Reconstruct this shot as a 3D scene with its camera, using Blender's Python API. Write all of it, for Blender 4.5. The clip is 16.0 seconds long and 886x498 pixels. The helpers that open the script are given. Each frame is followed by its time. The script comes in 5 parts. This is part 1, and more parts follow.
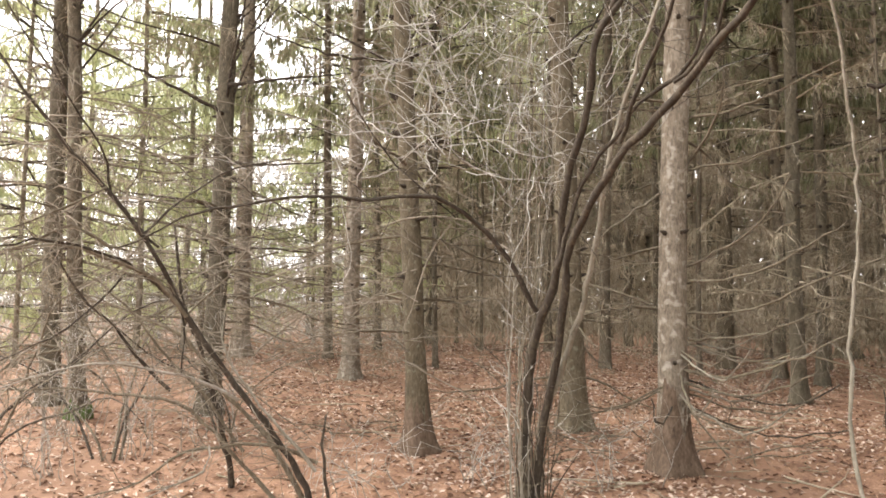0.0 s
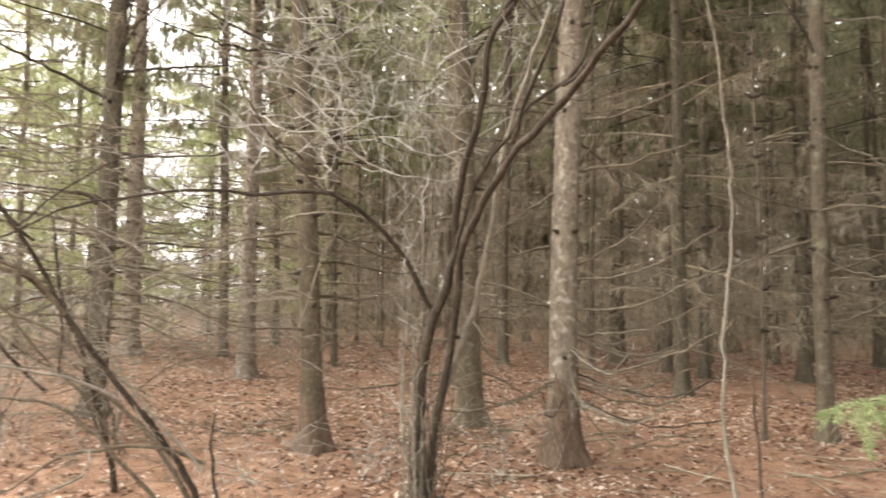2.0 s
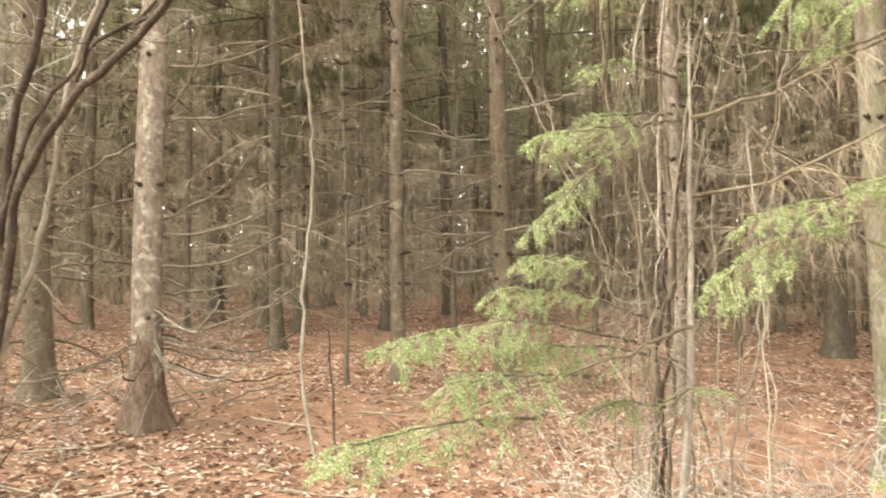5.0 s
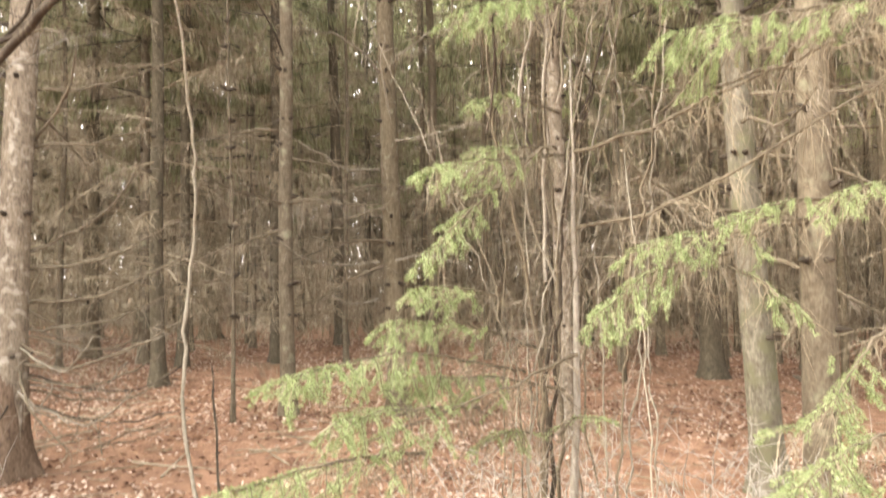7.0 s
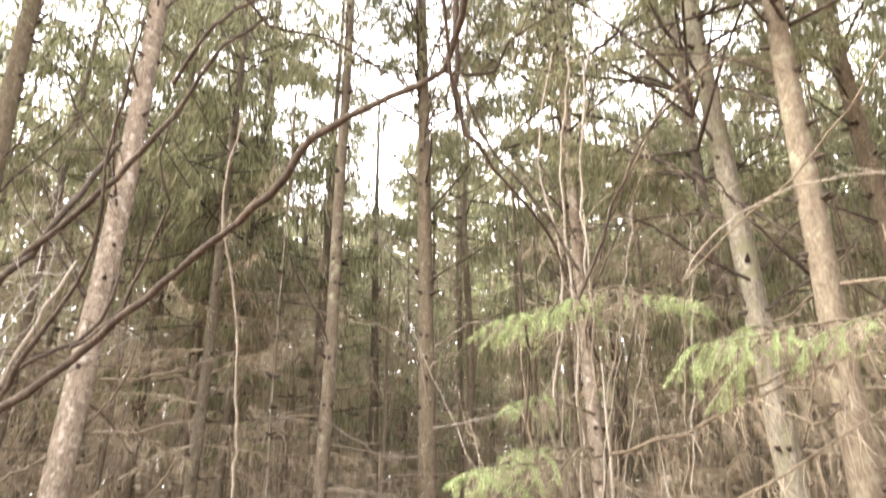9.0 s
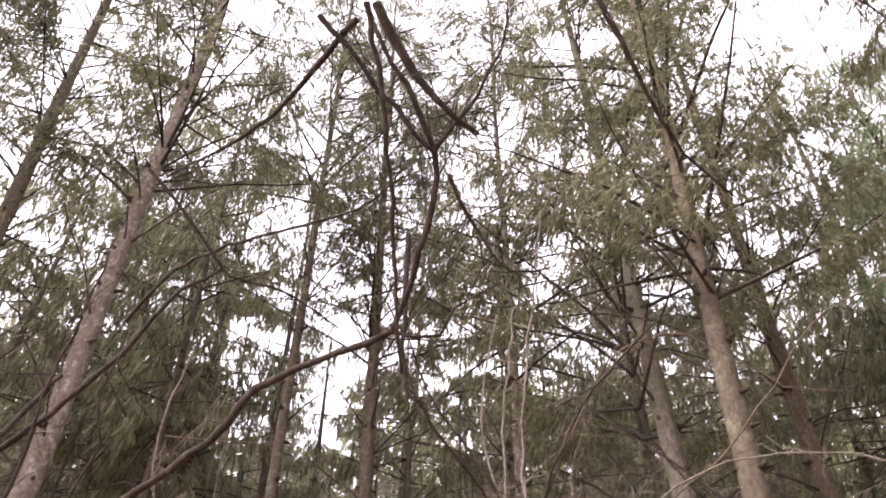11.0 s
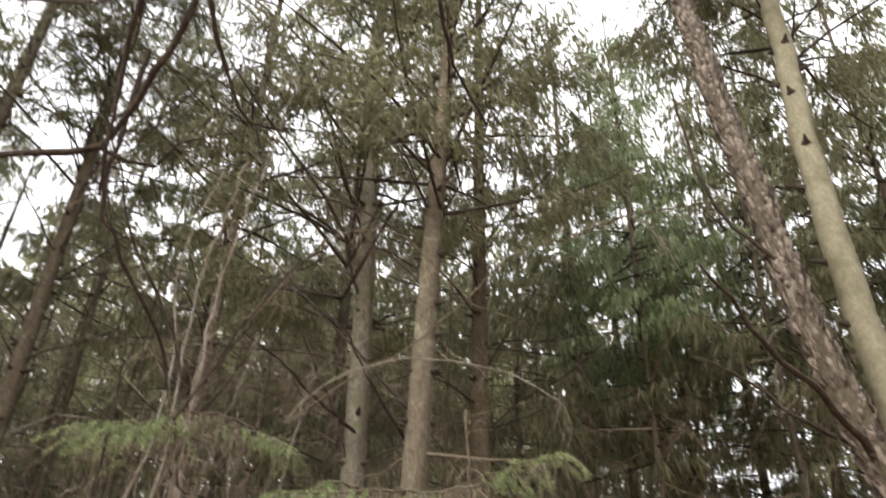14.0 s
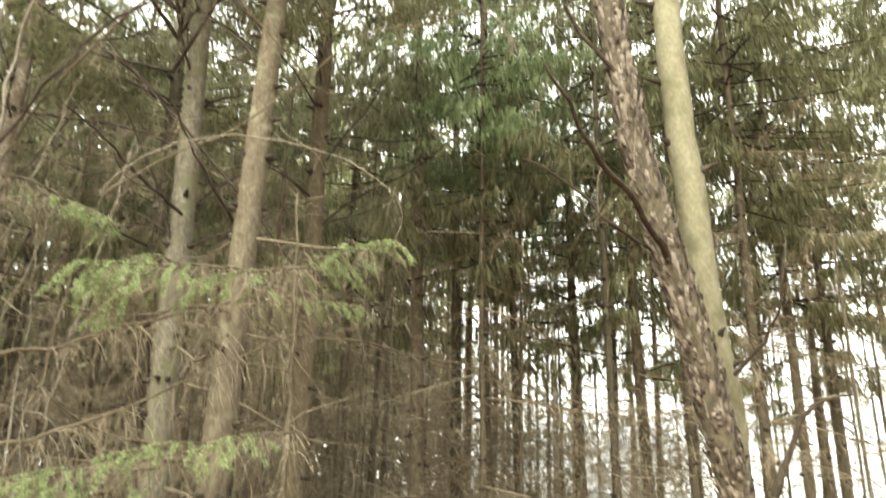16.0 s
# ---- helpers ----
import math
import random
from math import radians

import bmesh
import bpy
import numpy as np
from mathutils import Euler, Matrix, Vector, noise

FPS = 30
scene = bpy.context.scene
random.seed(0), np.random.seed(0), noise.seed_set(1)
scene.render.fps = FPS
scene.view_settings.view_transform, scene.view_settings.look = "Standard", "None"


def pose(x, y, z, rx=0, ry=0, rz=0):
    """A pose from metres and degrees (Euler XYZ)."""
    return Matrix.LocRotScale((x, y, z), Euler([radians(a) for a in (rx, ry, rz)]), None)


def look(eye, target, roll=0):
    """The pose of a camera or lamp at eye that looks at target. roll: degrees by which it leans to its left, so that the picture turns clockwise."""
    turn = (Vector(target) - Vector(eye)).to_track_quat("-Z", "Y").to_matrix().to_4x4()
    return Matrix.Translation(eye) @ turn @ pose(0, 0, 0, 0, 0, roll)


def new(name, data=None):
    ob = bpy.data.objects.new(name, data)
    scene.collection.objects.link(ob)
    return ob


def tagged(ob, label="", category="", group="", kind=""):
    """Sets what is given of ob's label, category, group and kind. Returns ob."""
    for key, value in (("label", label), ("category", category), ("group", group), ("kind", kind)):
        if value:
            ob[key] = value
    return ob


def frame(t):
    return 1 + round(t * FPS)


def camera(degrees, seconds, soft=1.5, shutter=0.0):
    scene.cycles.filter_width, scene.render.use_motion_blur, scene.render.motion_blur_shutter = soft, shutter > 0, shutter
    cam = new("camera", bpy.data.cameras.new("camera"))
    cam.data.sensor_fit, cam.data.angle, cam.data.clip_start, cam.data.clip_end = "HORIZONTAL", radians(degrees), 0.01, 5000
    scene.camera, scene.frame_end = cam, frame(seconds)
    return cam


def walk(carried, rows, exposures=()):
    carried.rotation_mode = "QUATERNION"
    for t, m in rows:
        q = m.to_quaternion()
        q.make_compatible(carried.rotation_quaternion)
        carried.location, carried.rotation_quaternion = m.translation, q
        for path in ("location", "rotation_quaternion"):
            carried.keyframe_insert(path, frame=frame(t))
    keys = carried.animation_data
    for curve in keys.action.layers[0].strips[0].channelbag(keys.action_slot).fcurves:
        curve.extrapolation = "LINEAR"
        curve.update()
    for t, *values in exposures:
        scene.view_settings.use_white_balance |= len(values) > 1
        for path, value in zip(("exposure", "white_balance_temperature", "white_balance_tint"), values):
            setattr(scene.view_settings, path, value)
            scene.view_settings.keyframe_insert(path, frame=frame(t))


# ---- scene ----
cam = camera(60.2, 16.0, soft=1.7, shutter=0.6)
# seconds, x, y, z, and the turn about x, y and z in degrees
ROWS = [
    (0.0, -0.001, -0.000, 1.551, 94.28, -0.73, -2.42),
    (0.5, -0.002, 0.002, 1.553, 94.21, -0.48, -2.72),
    (1.0, 0.004, 0.000, 1.552, 94.24, -0.62, -3.04),
    (1.5, 0.022, -0.005, 1.551, 94.18, -0.59, -5.73),
    (2.0, 0.050, -0.014, 1.550, 94.15, -0.70, -9.65),
    (2.5, 0.081, -0.020, 1.548, 94.09, -0.90, -15.19),
    (3.0, 0.109, -0.034, 1.538, 93.94, -0.71, -20.63),
    (3.5, 0.136, -0.040, 1.535, 93.43, -0.58, -26.59),
    (4.0, 0.152, -0.045, 1.531, 92.91, -0.40, -31.07),
    (4.5, 0.171, -0.048, 1.527, 92.28, -0.13, -35.09),
    (4.7, 0.179, -0.048, 1.526, 91.85, -0.02, -36.49),
    (6.8, 0.230, -0.030, 1.535, 91.73, 0.80, -46.18),
    (7.0, 0.224, -0.037, 1.542, 93.29, 0.86, -46.37),
    (7.5, 0.199, -0.057, 1.558, 97.57, 0.83, -45.54),
    (8.0, 0.165, -0.085, 1.585, 103.10, 0.49, -44.23),
    (8.5, 0.140, -0.111, 1.612, 108.78, 0.13, -43.64),
    (9.0, 0.121, -0.147, 1.627, 113.73, -0.18, -43.70),
    (9.5, 0.103, -0.181, 1.638, 119.40, -0.38, -44.01),
    (10.0, 0.077, -0.207, 1.652, 125.17, -0.55, -44.33),
    (10.2, 0.063, -0.216, 1.658, 127.46, -1.00, -44.74),
    (12.3, 0.054, -0.281, 1.670, 132.13, -2.90, -57.07),
    (12.5, 0.055, -0.283, 1.667, 131.47, -2.98, -59.46),
    (13.0, 0.084, -0.265, 1.675, 129.03, -2.90, -65.16),
    (13.5, 0.111, -0.255, 1.672, 126.92, -2.69, -69.69),
    (14.0, 0.144, -0.246, 1.666, 123.37, -2.30, -73.55),
    (14.5, 0.161, -0.244, 1.661, 120.47, -1.90, -77.02),
    (15.0, 0.185, -0.243, 1.653, 116.83, -1.59, -80.70),
    (15.5, 0.213, -0.247, 1.640, 113.21, -1.29, -83.70),
    (16.0, 0.242, -0.248, 1.630, 109.20, -1.44, -86.21),
]
EXPOSURES = [(0.0, 1.6, 6900, 8), (1.8, 1.58, 7000, 7), (3.0, 2.02, 7400, 3), (4.7, 2.15, 7500, 4), (7.0, 2.15, 7300, 9), (8.5, 2.36, 7000, 9), (9.4, 2.25, 6750, 17), (10.2, 1.72, 6600, 26), (12.3, 0.3, 6450, 26), (13.3, 0.3, 6450, 18), (14.0, 0.65, 6700, 9), (14.5, 1.15, 7050, 1), (16.0, 1.55, 7300, -4)]
walk(cam, [(t, pose(*p)) for t, *p in ROWS], EXPOSURES)

# ---- light: an overcast sky and a weak, wide sun behind it ----
world = bpy.data.worlds.new("overcast_sky")
scene.world = world
world.use_nodes = True
wn, wl = world.node_tree.nodes, world.node_tree.links
wn.clear()
sky = wn.new("ShaderNodeTexSky")
sky.sky_type = 'NISHITA'
sky.sun_disc = False
sky.sun_elevation, sky.sun_rotation = radians(34), radians(-65)
sky.dust_density = 4.0
cloud = wn.new("ShaderNodeMixRGB")
cloud.inputs[0].default_value = 0.8
cloud.inputs[2].default_value = (13.0, 13.0, 13.6, 1)
back = wn.new("ShaderNodeBackground")
back.inputs["Strength"].default_value = 0.14
wout = wn.new("ShaderNodeOutputWorld")
wl.new(sky.outputs[0], cloud.inputs[1])
wl.new(cloud.outputs[0], back.inputs[0])
wl.new(back.outputs[0], wout.inputs[0])
sun_data = bpy.data.lights.new("sun", 'SUN')
sun_data.energy, sun_data.angle, sun_data.color = 2.2, radians(20), (1.0, 0.95, 0.88)
sun_ob = new("sun", sun_data)
sun_ob.matrix_world = look((-26, 12, 19), (0, 0, 0))


# ---- materials ----
def material(name, colours, scale=6.0, stretch=(1, 1, 1), rough=0.9, bump=0.3, fine=40.0, per_piece=0.0, through_light=0.0, island=False, spot=None, spot_scale=3.0, spot_at=0.62, spread=0.2):
    """Noise at two scales between the colours, relief from the same, and spots of a second growth."""
    m = bpy.data.materials.new(name)
    m.use_nodes = True
    n, l = m.node_tree.nodes, m.node_tree.links
    bsdf, out = n["Principled BSDF"], n["Material Output"]
    bsdf.inputs["Roughness"].default_value = rough
    bsdf.inputs["Specular IOR Level"].default_value = 0.25
    co = n.new("ShaderNodeTexCoord")
    mp = n.new("ShaderNodeMapping")
    mp.inputs["Scale"].default_value = stretch
    l.new(co.outputs["Object"], mp.inputs[0])
    big = n.new("ShaderNodeTexNoise")
    big.inputs["Scale"].default_value, big.inputs["Detail"].default_value, big.inputs["Roughness"].default_value = scale, 4.0, 0.65
    l.new(mp.outputs[0], big.inputs["Vector"])
    small = n.new("ShaderNodeTexNoise")
    small.inputs["Scale"].default_value, small.inputs["Detail"].default_value = fine, 3.0
    l.new(mp.outputs[0], small.inputs["Vector"])
    both = n.new("ShaderNodeMath")
    both.operation = 'MULTIPLY_ADD'
    both.inputs[1].default_value = 0.45
    l.new(small.outputs[0], both.inputs[0])
    half = n.new("ShaderNodeMath")
    half.operation = 'MULTIPLY'
    half.inputs[1].default_value = 0.55
    l.new(big.outputs[0], half.inputs[0])
    l.new(half.outputs[0], both.inputs[2])
    value = both.outputs[0]
    if per_piece:
        rnd = n.new("ShaderNodeNewGeometry") if island else n.new("ShaderNodeObjectInfo")
        add = n.new("ShaderNodeMath")
        add.operation = 'MULTIPLY_ADD'
        add.inputs[1].default_value = per_piece
        l.new(rnd.outputs["Random Per Island" if island else "Random"], add.inputs[0])
        low = n.new("ShaderNodeMath")
        low.operation = 'SUBTRACT'
        low.inputs[1].default_value = per_piece / 2
        l.new(value, low.inputs[0])
        l.new(low.outputs[0], add.inputs[2])
        value = add.outputs[0]
    ramp = n.new("ShaderNodeValToRGB")
    e = ramp.color_ramp.elements
    while len(e) < len(colours):
        e.new(0.5)
    for i, c in enumerate(colours):
        e[i].position = 0.5 - spread + 2 * spread * i / max(1, len(colours) - 1)
        e[i].color = (*c, 1)
    l.new(value, ramp.inputs[0])
    colour = ramp.outputs[0]
    if spot:
        sn = n.new("ShaderNodeTexNoise")
        sn.inputs["Scale"].default_value, sn.inputs["Detail"].default_value = spot_scale, 6.0
        l.new(co.outputs["Object"], sn.inputs["Vector"])
        sr = n.new("ShaderNodeValToRGB")
        sr.color_ramp.elements[0].position, sr.color_ramp.elements[1].position = spot_at - 0.08, spot_at + 0.06
        l.new(sn.outputs[0], sr.inputs[0])
        mix = n.new("ShaderNodeMixRGB")
        mix.inputs[2].default_value = (*spot, 1)
        l.new(sr.outputs[0], mix.inputs[0])
        l.new(colour, mix.inputs[1])
        colour = mix.outputs[0]
    l.new(colour, bsdf.inputs["Base Color"])
    if bump:
        b = n.new("ShaderNodeBump")
        b.inputs["Strength"].default_value, b.inputs["Distance"].default_value = bump, 0.012
        l.new(both.outputs[0], b.inputs["Height"])
        l.new(b.outputs[0], bsdf.inputs["Normal"])
    if through_light:
        tr = n.new("ShaderNodeBsdfTranslucent")
        l.new(colour, tr.inputs[0])
        mx = n.new("ShaderNodeMixShader")
        mx.inputs[0].default_value = through_light
        l.new(bsdf.outputs[0], mx.inputs[1])
        l.new(tr.outputs[0], mx.inputs[2])
        l.new(mx.outputs[0], out.inputs["Surface"])
    return m


BARK = material("spruce_bark", [(0.062, 0.05, 0.035), (0.115, 0.093, 0.067), (0.171, 0.146, 0.106)], 22, (1, 1, 0.45), bump=0.9, fine=70, per_piece=0.1, spot=(0.207, 0.2, 0.141), spot_scale=9, spot_at=0.66, spread=0.16)
BARK_PALE = material("pale_spruce_bark", [(0.091, 0.072, 0.053), (0.174, 0.142, 0.109), (0.266, 0.225, 0.179)], 24, (1, 1, 0.4), bump=0.8, fine=75, spot=(0.331, 0.3, 0.255), spot_scale=17, spot_at=0.61, spread=0.16)
BARK_DARK = material("dark_bark", [(0.048, 0.04, 0.029), (0.088, 0.074, 0.053), (0.144, 0.126, 0.09)], 22, (1, 1, 0.45), bump=0.8, fine=70, spread=0.16)
BARK_GREEN = material("algae_bark", [(0.066, 0.058, 0.044), (0.132, 0.118, 0.091), (0.225, 0.208, 0.166)], 20, (1, 1, 0.45), bump=0.9, fine=60, spot=(0.12, 0.116, 0.073), spot_scale=6, spot_at=0.56, spread=0.16)
BARK_SMOOTH = material("smooth_algae_bark", [(0.115, 0.103, 0.07), (0.205, 0.19, 0.132), (0.3, 0.285, 0.205)], 16, (1, 1, 0.6), bump=0.5, fine=60, spot=(0.13, 0.125, 0.075), spot_scale=5, spot_at=0.62, spread=0.26)
BARK_SCALY = material("scaly_bark", [(0.055, 0.043, 0.035), (0.12, 0.098, 0.08), (0.24, 0.208, 0.176)], 26, (1, 1, 0.4), bump=1.0, fine=60, per_piece=0.3, island=True, spread=0.16)
BARK_TAN = material("reddish_bark", [(0.06, 0.048, 0.033), (0.114, 0.092, 0.062), (0.171, 0.145, 0.103)], 22, (1, 1, 0.4), bump=0.8, fine=75, per_piece=0.1, spot=(0.204, 0.195, 0.143), spot_scale=20, spot_at=0.68, spread=0.16)
BARK_FOOT = material("foot_bark", [(0.058, 0.039, 0.028), (0.118, 0.082, 0.058), (0.178, 0.131, 0.097)], 20, (1, 1, 0.5), bump=1.0, fine=60, spread=0.16)
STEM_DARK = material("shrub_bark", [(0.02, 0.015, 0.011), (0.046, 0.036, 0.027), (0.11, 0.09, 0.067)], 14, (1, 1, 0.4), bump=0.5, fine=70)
STEM_PALE = material("pale_stem_bark", [(0.14, 0.122, 0.1), (0.26, 0.233, 0.2), (0.4, 0.368, 0.328)], 14, (1, 1, 0.4), bump=0.4, fine=70)
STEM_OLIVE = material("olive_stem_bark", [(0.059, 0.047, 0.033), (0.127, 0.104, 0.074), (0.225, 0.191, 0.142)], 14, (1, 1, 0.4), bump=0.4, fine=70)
STEM_GREY = material("grey_branch_bark", [(0.11, 0.097, 0.075), (0.21, 0.187, 0.15), (0.32, 0.29, 0.24)], 14, (1, 1, 0.4), bump=0.4, fine=70)
# TWIG is paler than TWIG_NEAR: haze in the far brush, put into colour
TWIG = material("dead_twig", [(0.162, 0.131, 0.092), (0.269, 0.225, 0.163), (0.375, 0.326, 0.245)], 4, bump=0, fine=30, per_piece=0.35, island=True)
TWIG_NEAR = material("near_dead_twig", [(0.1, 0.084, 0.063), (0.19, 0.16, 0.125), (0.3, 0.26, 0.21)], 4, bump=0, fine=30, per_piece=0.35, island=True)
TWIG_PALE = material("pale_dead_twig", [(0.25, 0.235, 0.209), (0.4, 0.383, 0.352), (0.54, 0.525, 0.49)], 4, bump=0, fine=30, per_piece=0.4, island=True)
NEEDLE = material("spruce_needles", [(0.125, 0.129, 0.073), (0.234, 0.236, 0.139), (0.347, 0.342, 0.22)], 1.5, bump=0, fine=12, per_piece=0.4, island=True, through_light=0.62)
# lit copy of the spruce needles, for trees on the bright sides
NEEDLE_LIT = material("lit_needles", [(0.235, 0.258, 0.135), (0.385, 0.41, 0.215), (0.52, 0.54, 0.32)], 1.5, bump=0, fine=12, per_piece=0.4, island=True, through_light=0.55)
NEEDLE_FRESH = material("fresh_needles", [(0.175, 0.225, 0.103), (0.298, 0.37, 0.18), (0.442, 0.51, 0.295)], 5, bump=0, fine=30, per_piece=0.4, island=True, through_light=0.45, rough=0.8)
NEEDLE_GREEN = material("lush_needles", [(0.15, 0.194, 0.1), (0.276, 0.344, 0.188), (0.408, 0.481, 0.288)], 1.5, bump=0, fine=12, per_piece=0.4, island=True, through_light=0.55)
MOSS = material("moss", [(0.03, 0.05, 0.012), (0.07, 0.1, 0.03), (0.12, 0.15, 0.05)], 20, bump=0.8, fine=120)
LEAF = material("fallen_leaf", [(0.134, 0.076, 0.051), (0.216, 0.127, 0.087), (0.33, 0.221, 0.163), (0.577, 0.465, 0.389)], 3, bump=0, fine=30, per_piece=0.75, island=True, through_light=0.1)
NEEDLE_DRY = material("dry_needles", [(0.17, 0.087, 0.05), (0.31, 0.172, 0.103), (0.44, 0.285, 0.185)], 3, bump=0, fine=30, per_piece=0.6, island=True)
GROUND = material("needle_litter", [(0.075, 0.041, 0.028), (0.187, 0.102, 0.065), (0.289, 0.167, 0.11), (0.411, 0.275, 0.2)], 4.5, bump=1.0, fine=60, spot=(0.225, 0.13, 0.086), spot_scale=0.6, spot_at=0.6, spread=0.15)


# ---- building blocks ----
class Geo:
    def __init__(self):
        self.v, self.f = [], []

    def tube(self, pts, radii, sides=6):
        """A tapering tube along the points, closed at its far end."""
        n = len(pts)
        base = len(self.v)
        ref = Vector((0.31, 0.17, 0.93))
        for i, p in enumerate(pts):
            t = (pts[min(i + 1, n - 1)] - pts[max(i - 1, 0)])
            if t.length < 1e-6:
                t = Vector((0, 0, 1))
            t.normalize()
            a = t.cross(ref)
            if a.length < 0.05:
                a = t.cross(Vector((1, 0, 0)))
            a.normalize()
            b = t.cross(a)
            for k in range(sides):
                w = 2 * math.pi * k / sides
                self.v.append(p + radii[i] * (math.cos(w) * a + math.sin(w) * b))
        for i in range(n - 1):
            for k in range(sides):
                k2 = (k + 1) % sides
                q = base + i * sides
                self.f.append((q + k, q + k2, q + sides + k2, q + sides + k))
        self.f.append(tuple(base + (n - 1) * sides + k for k in range(sides)))

    def strip(self, a, b, w, side):
        """A slim leaf-shaped blade from a to b."""
        s = side * (w / 2)
        m = a.lerp(b, 0.4)
        q = len(self.v)
        self.v += [a, m + s, b, m - s]
        self.f.append((q, q + 1, q + 2, q + 3))

    def mesh(self, name, smooth=True):
        me = bpy.data.meshes.new(name)
        me.from_pydata([tuple(v) for v in self.v], [], self.f)
        if smooth:
            me.polygons.foreach_set("use_smooth", [True] * len(me.polygons))
        me.update()
        return me


def part(name, geo, mat, parent, label="", smooth=True):
    me = geo if isinstance(geo, bpy.types.Mesh) else geo.mesh(name, smooth)
    if not me.materials:
        me.materials.append(mat)
    ob = new(name, me)
    ob.parent = parent
    if label:
        tagged(ob, label)
    return ob


def thing(name, x, y, z, label, category, group="", turn=0.0):
    ob = new(name)
    ob.matrix_basis = pose(x, y, z, 0, 0, turn)
    ob.empty_display_size = 0.2
    return tagged(ob, label, category, group)


def slope(x, y):
    """The height of the ground: it rises gently ahead and levels out."""
    r = math.hypot(x, y)
    k = 1.0 if r < 14 else 14 / r
    return (0.01 * x + 0.05 * y) * k


def ground_z(x, y):
    fade = 1.0 if math.hypot(x, y) < 30 else 0.0
    return slope(x, y) + fade * (0.05 * noise.noise((x * 0.35, y * 0.35, 0)) + 0.02 * noise.noise((x * 1.3, y * 1.3, 4)))


def smooth_line(pts, step=0.12, wobble=0.0, rng=None):
    """A soft curve through a few points, with small kinks."""
    p = [Vector(q) for q in pts]
    out = []
    for i in range(len(p) - 1):
        a, b, c, d = p[max(i - 1, 0)], p[i], p[i + 1], p[min(i + 2, len(p) - 1)]
        n = max(2, int((c - b).length / step))
        for k in range(n):
            t = k / n
            out.append(0.5 * (2 * b + (c - a) * t + (2 * a - 5 * b + 4 * c - d) * t * t + (3 * b - 3 * c + d - a) * t ** 3))
    out.append(p[-1])
    if wobble and rng:
        for q in out[1:-1]:
            q += Vector((rng.gauss(0, wobble), rng.gauss(0, wobble), rng.gauss(0, wobble)))
    return out


def taper(n, r0, r1, power=1.0):
    return [r0 + (r1 - r0) * (i / max(1, n - 1)) ** power for i in range(n)]


def unit(rng):
    while True:
        v = Vector((rng.uniform(-1, 1), rng.uniform(-1, 1), rng.uniform(-1, 1)))
        if 0.1 < v.length < 1:
            return v.normalized()


def twiglets(geo, line, rng, count, length, sag=0.6, r=0.0018, from_t=0.15, sides=3, kinks=3):
    """Thin side twigs along a branch, that hang by their weight."""
    for _ in range(count):
        t = rng.uniform(from_t, 1.0) * (len(line) - 1)
        i = min(int(t), len(line) - 2)
        p = line[i].lerp(line[i + 1], t - i)
        along = (line[i + 1] - line[i]).normalized()
        way = (along * rng.uniform(0.2, 0.9) + unit(rng) * 0.9 + Vector((0, 0, -sag))).normalized()
        ln = length * rng.uniform(0.35, 1.0)
        pts = [p]
        for k in range(kinks):
            way = (way + unit(rng) * 0.3 + Vector((0, 0, -sag * 0.25))).normalized()
            pts.append(pts[-1] + way * ln / kinks)
        geo.tube(pts, taper(len(pts), r, r * 0.4), sides)


# ---- the ground ----
def build_ground():
    g = Geo()
    rings = [0.0]
    r, step = 0.0, 0.25
    while r < 900:
        r += step
        rings.append(r)
        if r > 12:
            step *= 1.22
    seg = 160
    for r in rings:
        for k in range(seg):
            w = 2 * math.pi * k / seg
            x, y = r * math.cos(w), r * math.sin(w)
            g.v.append(Vector((x, y, ground_z(x, y))))
    for i in range(len(rings) - 1):
        for k in range(seg):
            k2 = (k + 1) % seg
            q = i * seg
            g.f.append((q + k, q + seg + k, q + seg + k2, q + k2))
    ob = part("ground", g, GROUND, None)
    tagged(ob, "forest floor of rust-brown needles and fallen leaves", "ground", kind="structure")


build_ground()


